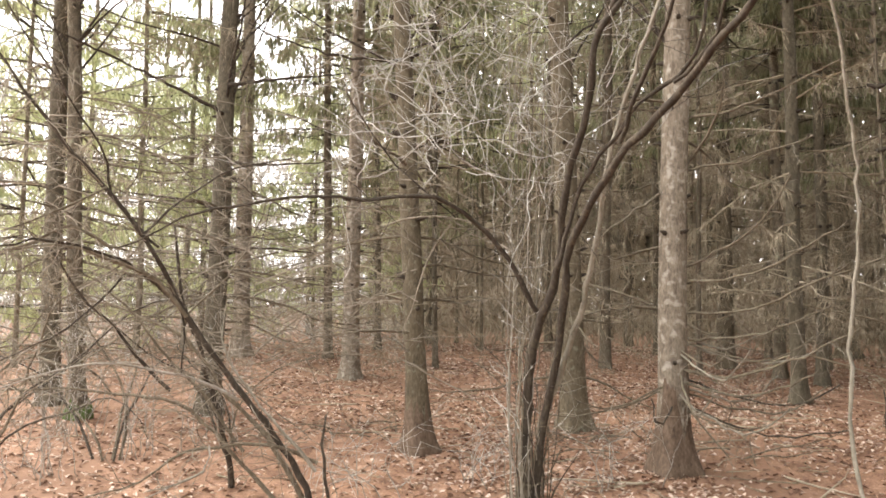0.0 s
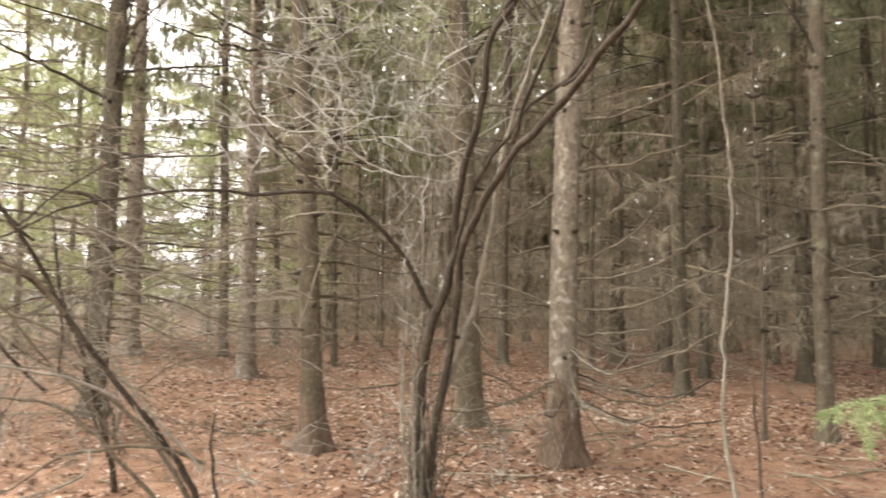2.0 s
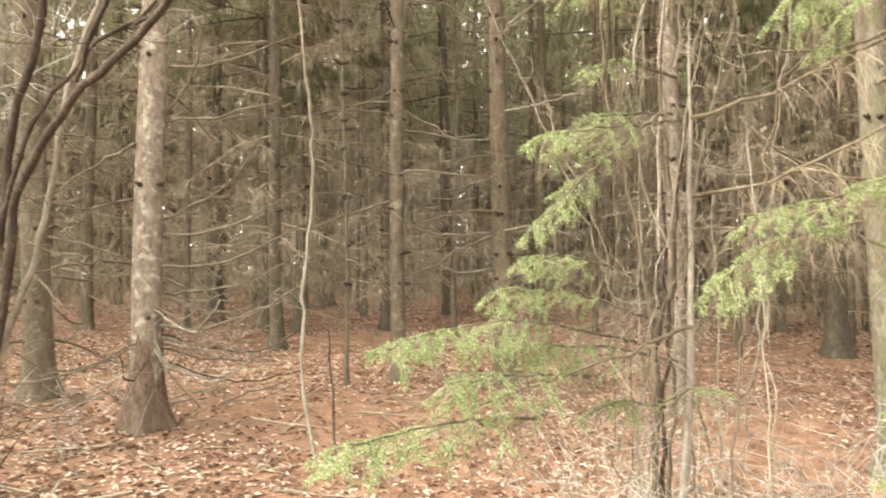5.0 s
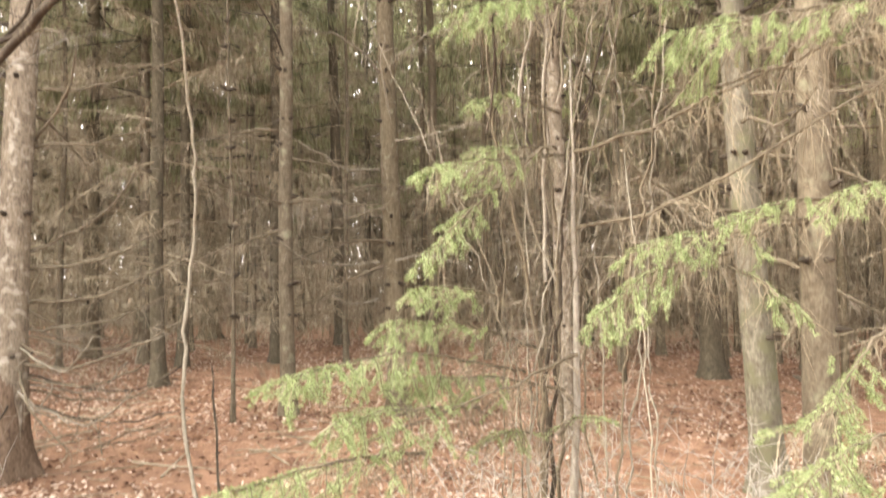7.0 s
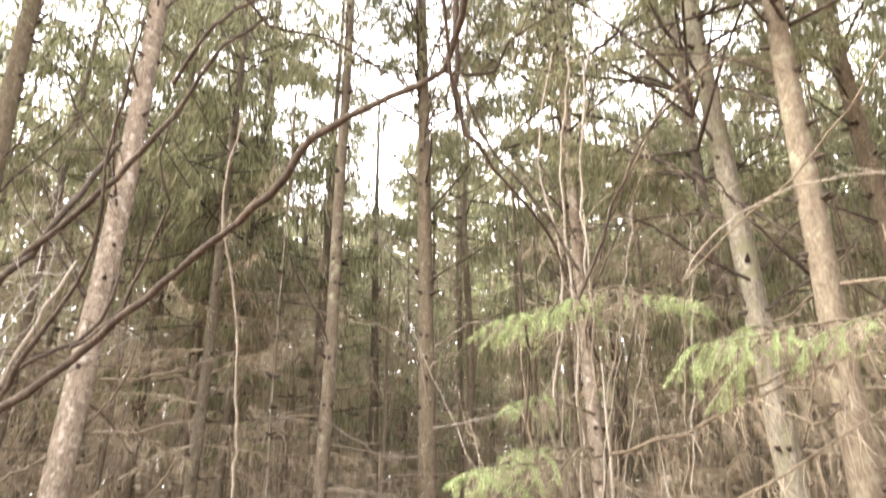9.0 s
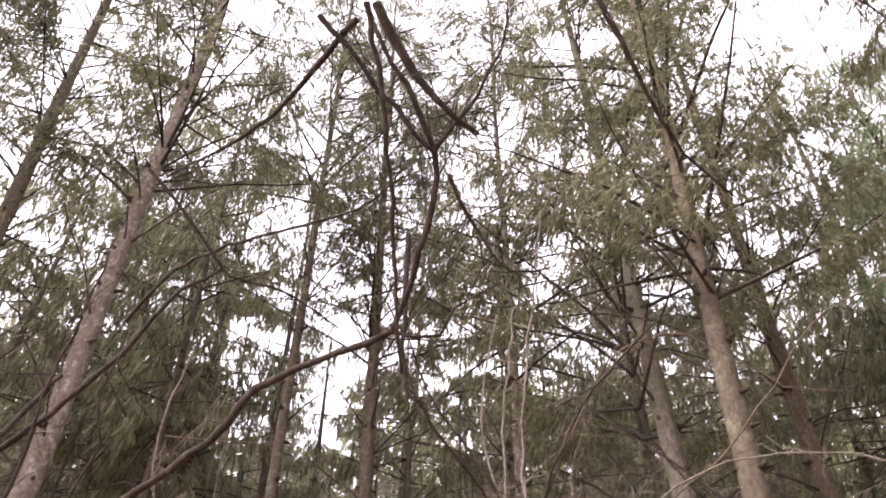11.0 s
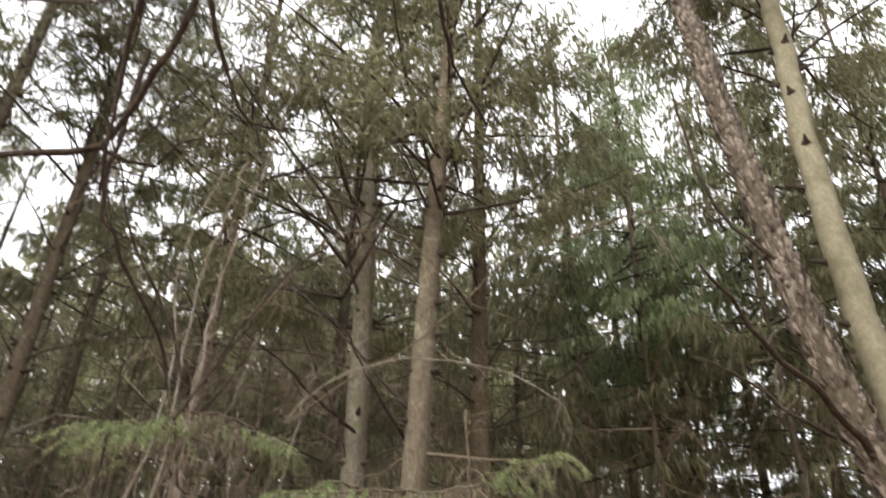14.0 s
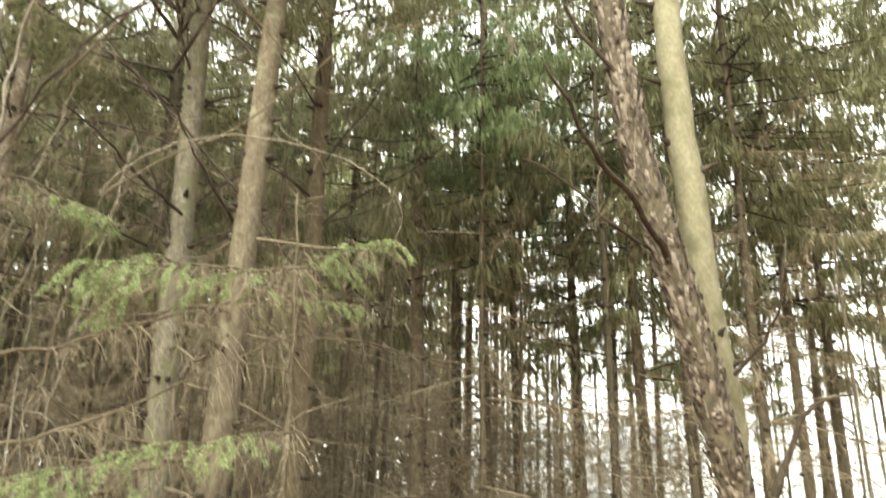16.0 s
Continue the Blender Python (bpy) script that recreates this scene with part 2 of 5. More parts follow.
# ---- spruces ----
def trunk_mesh(height, r0, lean, seed, flare=0.5, sides=14, knots=True, bend=0.03):
    """A tapering trunk with a root flare, slight bends, and branch stubs in whorls."""
    rng = random.Random(seed)
    g = Geo()
    rings = [0.0, 0.06, 0.14, 0.25, 0.4, 0.6, 0.9]
    z = 1.2
    while z < height:
        rings.append(z)
        z += 0.45
    rings.append(height)

    def centre(z):
        return Vector((lean[0] * z + bend * noise.noise((z * 0.35, seed, 1)), lean[1] * z + bend * noise.noise((z * 0.35, seed, 7)), z))

    def radius(z):
        return max(0.012, r0 * (1 - 0.92 * (z / height) ** 1.15) + flare * r0 * math.exp(-z / 0.16))

    for z in rings:
        c, r = centre(z), radius(z)
        for k in range(sides):
            w = 2 * math.pi * k / sides
            lobe = 1 + 0.22 * math.exp(-z / 0.15) * math.sin(w * 4 + seed) + 0.06 * noise.noise((math.cos(w) * 1.6, math.sin(w) * 1.6, z * 1.8 + seed * 3))
            g.v.append(c + Vector((math.cos(w), math.sin(w), 0)) * r * lobe - Vector((0, 0, 0.05 if z == 0 else 0)))
    for i in range(len(rings) - 1):
        for k in range(sides):
            k2 = (k + 1) % sides
            q = i * sides
            g.f.append((q + k, q + k2, q + sides + k2, q + sides + k))
    g.f.append(tuple((len(rings) - 1) * sides + k for k in range(sides)))
    stubs = Geo()
    if knots:
        z = rng.uniform(0.7, 1.2)
        while z < min(height * 0.7, 8):
            for _ in range(rng.randint(2, 4)):
                w = rng.uniform(0, 6.28)
                out = Vector((math.cos(w), math.sin(w), rng.uniform(-0.1, 0.35)))
                p = centre(z) + out * radius(z) * 0.8
                ln = radius(z) * 0.3 + rng.uniform(0.015, 0.08)
                stubs.tube([p, p + out * ln * 0.6, p + out * ln], [0.025, 0.015, 0.007], 6)
            z += rng.uniform(0.24, 0.5)
    return g, stubs, centre, radius


def bare_branch(rng, start, out, ln, rise=0.0):
    """One dead branch: it sinks a little and lifts its tip."""
    pts, p, way = [], start.copy(), (out + Vector((0, 0, rise + rng.uniform(-0.12, 0.25)))).normalized()
    for k in range(7):
        pts.append(p.copy())
        way = (way + unit(rng) * 0.13 + Vector((0, 0, -0.11 if k < 3 else 0.13))).normalized()
        p = p + way * ln / 6
    return pts


def hanging_blades(g, rng, pts, count, long, wide):
    """Dry twigs that hang from a branch like a fringe."""
    for _ in range(count):
        t = rng.uniform(0.12, 1.0) * (len(pts) - 1)
        i = min(int(t), len(pts) - 2)
        q = pts[i].lerp(pts[i + 1], t - i)
        way = (Vector((0, 0, -rng.uniform(0.1, 1.3))) + (pts[i + 1] - pts[i]).normalized() * rng.uniform(0, 0.6) + unit(rng) * 0.6).normalized()
        ln = long * rng.uniform(0.3, 1.0)
        m = q + way * ln * 0.5
        way2 = (way + unit(rng) * 0.35 + Vector((0, 0, -0.25))).normalized()
        g.strip(q, m, wide, unit(rng))
        g.strip(m, m + way2 * ln * 0.5, wide * 0.8, unit(rng))


def whorls(rng, z0, z1, dense, gap=(0.16, 0.34)):
    z = z0
    while z < z1:
        for _ in range(rng.choice((1, 2, 2, 3))):
            if rng.random() < dense:
                w = rng.uniform(0, 6.28)
                yield z, Vector((math.cos(w), math.sin(w), 0))
        z += rng.uniform(*gap)


def dead_branch_mesh(seed, z0, z1, reach=1.7, twigs=30, dense=1.0, wide=0.007):
    """Bare lower branches in whorls with their fringe of twigs."""
    rng = random.Random(seed)
    g = Geo()
    for z, out in whorls(rng, z0, z1, dense):
        ln = reach * rng.uniform(0.35, 1.0)
        pts = bare_branch(rng, Vector((0, 0, z)), out, ln)
        g.tube(pts[::2], taper(4, 0.009 + 0.003 * ln, 0.0025), 3)
        hanging_blades(g, rng, pts, int(twigs * ln), 0.42, wide)
    return g


def crown_meshes(seed, z0, height, reach, per_metre=12, blades=1, step=0.3, size=1.0, droop=1.0, rise=(-0.1, 0.25), bare=0.15, holes=-0.12, fat=1.0):
    """Living branches in whorls; twigs hang from them like curtains, clothed in needle tufts."""
    rng = random.Random(seed)
    wood, green = Geo(), Geo()
    z = z0
    while z < height - 0.3:
        f = (z - z0) / (height - z0)
        for _ in range(rng.choice((2, 3, 3, 4))):
            w = rng.uniform(0, 6.28)
            out = Vector((math.cos(w), math.sin(w), 0))
            ln = reach * (1 - f) ** 0.75 * rng.uniform(0.5, 1.15) + 0.2
            pts, p, way = [], Vector((0, 0, z)), (out + Vector((0, 0, rng.uniform(*rise) + 0.35 * f))).normalized()
            for k in range(6):
                pts.append(p.copy())
                way = (way + unit(rng) * 0.1 + Vector((0, 0, -0.09 if k < 3 else 0.08))).normalized()
                p = p + way * ln / 5
            wood.tube(pts, taper(6, 0.008 + 0.005 * ln, 0.003), 4) if blades else wood.tube(pts[::2] + pts[-1:], taper(4, 0.008 + 0.005 * ln, 0.003), 3)
            across = out.cross(Vector((0, 0, 1)))
            for _ in range(max(3, int(per_metre * ln))):
                t = rng.uniform(bare, 1.0) ** 0.85 * 5
                i = min(int(t), 4)
                q = pts[i].lerp(pts[i + 1], t - i)
                if noise.noise((q.x * 1.1, q.y * 1.1, q.z * 1.1 + seed)) < holes:
                    continue
                side = (across * rng.choice((-1, 1)) * rng.uniform(0.5, 1.0) + out * rng.uniform(0.2, 0.9) + Vector((0, 0, rng.uniform(-0.5, 0.1)))).normalized()
                reach2 = rng.uniform(0.12, 0.5) * min(1.0, 0.4 + ln * 0.4) * (1.15 - 0.1 * t)
                n = max(2, int(reach2 / 0.032 / size))
                for j in range(n):
                    c = q + side * reach2 * (j + rng.random()) / n + Vector((0, 0, -0.12 * reach2 * (j / n) ** 2))
                    way = (Vector((0, 0, -rng.uniform(droop * 0.5, droop))) + side * rng.uniform(0.1, 0.6) + unit(rng) * 0.38).normalized()
                    c2 = c + way * rng.uniform(0.06, 0.2) * size
                    green.strip(c, c2, rng.uniform(0.016, 0.032) * size * fat, unit(rng))
                    for _ in range(blades):
                        c3 = c.lerp(c2, rng.uniform(0.2, 0.9))
                        green.strip(c3, c3 + (way * 0.7 + unit(rng) * 0.8).normalized() * rng.uniform(0.03, 0.07) * size, rng.uniform(0.012, 0.02) * size, unit(rng))
        z += rng.uniform(0.7, 1.3) * step
    return wood, green


def crowns(first, shapes, **k):
    return [tuple(m.mesh(n) for m, n in zip(crown_meshes(first + i, *sh, **k), ("crown_wood", "foliage"))) for i, sh in enumerate(shapes)]


NEAR_CROWNS = crowns(50, [(5.2, 15.5, 2.0), (5.8, 16.5, 2.2), (4.6, 14.5, 1.9), (6.4, 16.0, 1.8)], per_metre=30, blades=2, step=0.31, size=1.2, fat=0.72, rise=(0.3, 0.95), bare=0.22, holes=-0.1)
FAR_CROWNS = crowns(70, [(4.6, 15.0, 2.0), (5.4, 16.0, 2.1), (4.0, 13.5, 1.9), (6.0, 17.0, 2.1)], per_metre=26, blades=0, step=0.36, size=1.75, fat=0.9, droop=1.6, holes=-0.14)
DIM_CROWNS = crowns(76, [(4.6, 15.0, 2.0), (5.4, 16.0, 2.1), (6.0, 17.0, 2.1)], per_metre=15, blades=0, step=0.42, size=2.5, fat=0.85, droop=1.6, holes=-0.16)
LOW_CROWNS = crowns(80, [(1.4, 12.0, 2.4), (0.9, 10.0, 2.2), (2.0, 13.5, 2.6)], per_metre=20, blades=0, step=0.42, size=1.7, fat=0.8, holes=-0.12)
LUSH_CROWN = crowns(95, [(5.6, 11.6, 1.7)], per_metre=26, blades=1, step=0.28, size=1.6, fat=0.8, droop=2.2, holes=-0.25)[0]
FAR_DEAD = [dead_branch_mesh(90 + i, 0.5, 8.6, reach=2.0, twigs=9, wide=0.02).mesh("dead_brush") for i in range(5)]
SLIM_DEAD = [dead_branch_mesh(190 + i, 0.7, 7.5, reach=0.8, twigs=9, dense=0.6, wide=0.009).mesh("dead_brush") for i in range(4)]
FAR_TRUNKS = [trunk_mesh(15.5, 0.1, (0.004 * (i - 2), 0.003 * i), 30 + i, sides=8, knots=False, bend=0.1)[0].mesh("trunk") for i in range(5)]
LABELS = {"far": "tall bare-stemmed spruce among the plantation rows", "low": "light green conifer at the bright edge of the wood"}


def spruce(x, y, r, lean=(0, 0), bark=BARK, seed=0, height=15.5, dead=0.7, low=1.0, reach=2.0, label="tall spruce with bare lower trunk and dead twigs", crown=0, twigs=42, flare=0.5, collar=0.0, needles=NEEDLE):
    """A spruce near the path, with a trunk of its own."""
    z = ground_z(x, y)
    t = thing("spruce_tree", x, y, z, label, "tree", "spruces of the plantation")
    g, stubs, centre, radius = trunk_mesh(height, r, lean, seed, flare)
    trunk = part("trunk", g, bark, t)
    tagged(part("knotwork", stubs, STEM_DARK, trunk, "dark stubs of shed branches"), kind="stuff")
    if collar:
        c = Geo()
        n, levels = 40, 7
        for i in range(levels):
            for k in range(n):
                w = 2 * math.pi * k / n
                h = (i / (levels - 1)) ** 1.4 * collar * (1 + 0.8 * noise.noise((math.cos(w) * 4.5, math.sin(w) * 4.5, seed)) + 0.5 * noise.noise((math.cos(w) * 1.5, math.sin(w) * 1.5, seed)))
                lobe = 1 + 0.22 * math.exp(-h / 0.15) * math.sin(w * 4 + seed) + 0.06 * noise.noise((math.cos(w) * 1.6, math.sin(w) * 1.6, h * 1.8 + seed * 3))
                out = radius(h) * lobe * (0.97 if i == levels - 1 else 1.03) + (0.004 if i < levels - 1 else 0)
                c.v.append(centre(h) + Vector((math.cos(w), math.sin(w), 0)) * out - Vector((0, 0, 0.05 if i == 0 else 0)))
        for i in range(levels - 1):
            for k in range(n):
                q, k2 = i * n, (k + 1) % n
                c.f.append((q + k, q + k2, q + n + k2, q + n + k))
        part("root_collar", c, BARK_FOOT, trunk, "dark reddish thick bark at the foot")
    near = math.hypot(x, y) < 9.2
    if dead and near:
        rng = random.Random(seed + 400)
        for zb, out in whorls(rng, low, 8.5, dead, (0.2, 0.38)):
            ln = reach * rng.uniform(0.4, 1.0)
            pts = bare_branch(rng, centre(zb) + out * radius(zb) * 0.7, out, ln, 0.0 if zb < 3.2 else rng.uniform(0.4, 2.2))
            g = Geo()
            g.tube(pts, taper(7, (0.011 if zb < 3.4 else 0.008) + 0.003 * ln, 0.003), 5)
            # branches above 3.2 m take the dark bark: backlit tone put into colour
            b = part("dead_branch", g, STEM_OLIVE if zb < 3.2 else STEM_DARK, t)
            g = Geo()
            hanging_blades(g, rng, pts, int(twigs * ln), 0.4, 0.006)
            tagged(part("twig_fringe", g, TWIG_NEAR, b), kind="stuff")
    elif dead:
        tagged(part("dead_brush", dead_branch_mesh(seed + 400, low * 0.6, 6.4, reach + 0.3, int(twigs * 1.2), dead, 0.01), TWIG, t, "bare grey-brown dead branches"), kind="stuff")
    if crown is not None:
        wood, green = (NEAR_CROWNS if near else FAR_CROWNS)[(crown if crown else seed) % 4]
        top = centre(9.0)
        for me, n, mat in ((wood, "crown_wood", STEM_DARK), (green, "foliage", needles)):
            ob = tagged(part(n, me, mat, t), kind="stuff")
            ob.matrix_basis = pose(top.x, top.y, (height - 15.5) * 0.6, 0, 0, (seed * 67) % 360)
    return t, trunk, centre


PALE = "spruce with pale flaking grey bark and bare lower branches"
DARK = "dark-barked spruce trunk in shade with bare branches"
SLIM = "slim young spruce trunk with few dead twigs"
tree_d, _, _ = spruce(2.02, 5.85, 0.114, (0.014, -0.004), BARK_PALE, 4, height=18, dead=0.55, low=2.0, reach=1.5, label="thick spruce with pale flaking bark and long drooping dead branches", flare=0.75, collar=0.6)
tree_b, _, _ = spruce(0.09, 6.55, 0.093, (-0.055, 0.0), BARK_TAN, 2, dead=0.6, low=1.0, reach=1.8, label="reddish-brown spruce leaning slightly, flared at its foot", flare=0.8, collar=0.4)
spruce(-0.82, 10.69, 0.117, (0.003, 0), BARK_PALE, 1, label=PALE)
spruce(1.59, 7.37, 0.125, (-0.037, 0.008), BARK_TAN, 3, height=18, dead=0.7, label="thick brown-grey spruce with low dead branches", low=0.5)
spruce(-3.96, 8.70, 0.106, (-0.018, -0.008), BARK_DARK, 5, label=DARK, dead=1.0, low=0.6, reach=2.4)
tree_moss, _, _ = spruce(-3.35, 8.00, 0.08, (-0.05, -0.02), BARK, 6, dead=1.0, low=0.5, reach=2.2, label="brown spruce with a cuff of green moss at its foot")
tree_t, _, _ = spruce(-2.13, 8.32, 0.114, (0.022, 0.005), BARK_DARK, 7, dead=1.0, low=0.6, reach=2.4, label="dark leaning spruce with long bare branches")
spruce(-2.95, 13.54, 0.15, (-0.004, 0), BARK_PALE, 8, label=PALE)
spruce(4.56, 8.84, 0.086, (-0.01, 0.005), BARK_DARK, 9)
spruce(-1.41, 13.35, 0.078, (-0.024, 0), BARK, 10, label=SLIM)
spruce(0.40, 12.0, 0.044, (-0.014, 0), BARK_DARK, 11, height=10, label=SLIM)
spruce(4.96, 17.3, 0.1, (0, 0), BARK, 12)
spruce(4.94, 11.85, 0.124, (0, 0), BARK_TAN, 13)
spruce(5.32, 10.87, 0.081, (0, 0), BARK, 14)
spruce(5.58, 10.22, 0.076, (0.009, -0.005), BARK_DARK, 15)
spruce(-0.62, 14.82, 0.065, (-0.02, 0), BARK_DARK, 16, label=SLIM)
spruce(4.58, 6.20, 0.073, (-0.004, 0.003), BARK, 17, height=20.5, dead=0.3, low=1.8, label="straight slim spruce with rough brown bark")
spruce(6.75, 9.62, 0.089, (0, 0), BARK_DARK, 18, label=DARK, crown=None)
tree_r, _, _ = spruce(5.48, 5.61, 0.104, (-0.017, 0.016), BARK_TAN, 19, dead=0.55, low=1.5, label="straight spruce with reddish bark and dark branch knots")
spruce(8.92, 10.78, 0.125, (-0.018, 0.015), BARK_DARK, 20, label=DARK, crown=None, height=11)
spruce(7.43, 11.32, 0.053, (0, 0), BARK, 21, height=12, label=SLIM)
spruce(8.3, 14.27, 0.18, (-0.02, 0.01), BARK_TAN, 22)
spruce(5.02, 11.94, 0.1, (-0.01, 0.004), BARK, 23)
tree_h, _, _ = spruce(5.54, 2.0, 0.112, (-0.016, 0.039), BARK_GREEN, 24, height=14.3, dead=0.6, low=1.6, label="spruce with greenish algae-covered bark leaning a little")
tree_g, _, _ = spruce(4.72, 1.41, 0.1, (0.005, -0.016), BARK, 25, height=14.3, dead=0.6, low=1.8, label="straight grey-brown spruce with dark branch knots")
spruce(10.32, 4.54, 0.15, (-0.01, 0.02), BARK_DARK, 26, label=DARK)
spruce(12.1, 6.24, 0.07, (0, 0), BARK, 27)
spruce(9.04, 5.15, 0.026, (0, 0), BARK_DARK, 28, height=7, label=SLIM, crown=None)
spruce(5.99, 3.95, 0.076, (-0.008, 0.012), BARK_PALE, 29, label="slim pale spruce behind a thicket of young stems")
spruce(4.03, 6.29, 0.02, (-0.011, 0.007), BARK, 30, height=6.5, dead=0.2, reach=0.5, crown=None, label="thin bare sapling standing in needle litter")
spruce(7.48, 1.57, 0.119, (-0.004, 0.016), BARK_TAN, 31, dead=0.6, low=1.6, label="reddish spruce with knots and drooping dead twigs")
for i, (x, y, h) in enumerate([(12.9, 18.6, 14.5), (15.4, 19.4, 14.5), (11.9, 16.1, 14.0), (12.6, 14.3, 12.5), (14.2, 13.9, 13.0)]):
    spruce(x, y, 0.09, (0, 0), BARK_DARK, 34 + i, height=h, crown=i + 1, label="lower grey-green spruce below the gap in the canopy", needles=NEEDLE_GREEN)
for i, (x, y, r, lx, ly) in enumerate([(12.94, -1.61, 0.098, 0.002, 0.015), (15.11, -2.42, 0.057, -0.004, -0.02), (11.94, -2.46, 0.098, 0.003, 0.015), (16.23, -3.43, 0.067, 0, -0.02),
                                       (11.79, -0.11, 0.09, 0, 0.01), (12.81, 0.35, 0.107, 0, 0.02), (9.67, -0.1, 0.04, -0.006, 0.01), (12.88, -0.63, 0.08, 0, 0.02),
                                       (17.34, -4.5, 0.071, 0, 0), (14.25, -4.78, 0.067, -0.018, -0.04), (13.22, -5.35, 0.071, -0.012, -0.03), (12.15, -5.27, 0.09, 0, -0.01), (10.69, 0.75, 0.111, 0, 0.03)]):
    lush = i in (4, 6, 7)
    t, _, _ = spruce(x, y, r, (lx, ly), (BARK, BARK_DARK)[i % 2], 40 + i, dead=0.6 if y > -1 else 0.3, twigs=20, height=15.6 if y > -1 else 15.0, crown=None if lush else 0, label="slim spruce with lush green hanging foliage" if lush else "tall spruce with bare lower trunk and dead twigs")
    if lush:
        for me, n, mat in zip(LUSH_CROWN, ("crown_wood", "foliage"), (STEM_DARK, NEEDLE_GREEN)):
            ob = tagged(part(n, me, mat, t), kind="stuff")
            ob.matrix_basis = pose(lx * 8, ly * 8, (0.7, 0.2, -0.5)[i % 3], 0, 0, 80 * i)


for i, (x, y) in enumerate([(10.4, -1.75), (10.9, -2.85)]):
    spruce(x, y, 0.06, (0, 0.004), BARK_DARK, 55 + 4 * i, height=16, dead=0.4, twigs=16, crown=3 + 2 * i, needles=NEEDLE_GREEN, label="slender spruce with grey-green foliage behind the leaning trunks")
# conifers at the bright side of the wood, foliage further down, brightness put into the needle colour
for i, (x, y, r) in enumerate([(9.4, -3.3, 0.07), (8.2, -5.4, 0.06), (11.2, -4.4, 0.08), (10.4, -6.8, 0.09)]):
    t, _, _ = spruce(x, y, r, (0.005, -0.004), (BARK, BARK_DARK)[i % 2], 60 + i, dead=0.5, crown=None, label="conifer with drooping green branches at the bright side")
    for me, n, mat in zip(FAR_CROWNS[i % 4], ("crown_wood", "foliage"), (STEM_DARK, NEEDLE_LIT)):
        ob = tagged(part(n, me, mat, t), kind="stuff")
        ob.matrix_basis = pose(0, 0, 0.4 - 0.5 * (i % 2), 0, 0, 70 * i)


def leaning_trunk(name, pts, r0, r1, bark, label, step=0.25, sides=14):
    rng = random.Random(len(label))
    x, y, z = pts[0]
    t = thing(name, x, y, ground_z(x, y), label, "tree")
    o = Vector((x, y, ground_z(x, y)))
    line = [p - o for p in smooth_line(pts, step, 0.008, rng)]
    rad = taper(len(line), r0, r1)
    rad[0] *= 1.5
    g = Geo()
    g.tube(line, rad, sides)
    return t, part("trunk", g, bark, t), line, rad


smooth_tree, _, m_line, m_rad = leaning_trunk("leaning_spruce", [(5.15, -1.78, -0.04), (4.95, -1.66, 1.2), (4.80, -1.57, 1.86), (4.62, -1.51, 2.29), (4.38, -1.38, 2.95), (4.27, -1.3, 3.7), (4.2, -1.26, 4.5), (4.3, -1.3, 5.6), (4.45, -1.36, 7.2), (4.6, -1.4, 10), (4.6, -1.4, 13)], 0.105, 0.03, BARK_SMOOTH, "leaning spruce with smooth yellowish green bark")
for me, n, mat in zip(NEAR_CROWNS[1], ("crown_wood", "foliage"), (STEM_DARK, NEEDLE)):
    ob = tagged(part(n, me, mat, smooth_tree), kind="stuff")
    ob.matrix_basis = pose(-0.4, 0.35, 0.4, 0, 0, 40) @ Matrix.Diagonal((0.75, 0.75, 0.95, 1))


def knots_on(tree, line, rad, rng, count, t0, t1):
    """Dark branch collars with short stubs on a smooth trunk."""
    for _ in range(count):
        t = rng.uniform(t0, t1) * (len(line) - 1)
        i = int(t)
        w = rng.uniform(0, 6.28)
        out = Vector((math.cos(w), math.sin(w), 0.25)).normalized()
        p = line[i].lerp(line[i + 1], t - i) + out * rad[i] * 0.85
        ln = rng.uniform(0.03, 0.1)
        g = Geo()
        g.tube([p, p + out * 0.022, p + out * (0.022 + ln)], [0.034, 0.018, 0.007], 7)
        part("branch_stub", g, STEM_DARK, tree)


knots_on(smooth_tree, m_line, m_rad, random.Random(4), 52, 0.08, 0.62)
scaly_tree, _, j_line, j_rad = leaning_trunk("scaly_pine", [(4.85, -1.85, -0.04), (4.5, -1.6, 1.0), (4.27, -1.41, 1.75), (4.05, -1.25, 2.35), (3.93, -1.12, 2.8), (3.8, -0.95, 3.46), (3.73, -0.82, 4.23), (3.85, -0.71, 5.63), (4.04, -0.7, 6.16), (4.2, -0.7, 8.0), (4.3, -0.7, 11)], 0.09, 0.03, BARK_DARK, "leaning pine with coarse scaly curling bark plates")


def bark_plates(line, rad, rng, count):
    g = Geo()
    for _ in range(count):
        t = rng.uniform(0.05, 0.75) * (len(line) - 1)
        i = int(t)
        c, r = line[i].lerp(line[i + 1], t - i), rad[i]
        up = (line[i + 1] - line[i]).normalized()
        w = rng.uniform(0, 6.28)
        a = up.cross(Vector((1, 0, 0))).normalized()
        out = (a * math.cos(w) + up.cross(a) * math.sin(w)).normalized()
        s = up.cross(out)
        h, b, lift = rng.uniform(0.014, 0.05), rng.uniform(0.007, 0.016), rng.uniform(0.005, 0.018)
        p = c + out * r * 0.99
        q = len(g.v)
        g.v += [p - s * b - up * h, p + s * b * 0.8 - up * h, p + s * b + up * h * 0.7 + out * lift, p + up * h + out * lift, p - s * b * 0.9 + up * h * 0.6 + out * lift,
                p + out * lift * 1.3]
        g.f += [(q, q + 1, q + 5), (q + 1, q + 2, q + 5), (q + 2, q + 3, q + 5), (q + 3, q + 4, q + 5), (q + 4, q, q + 5)]
    return g


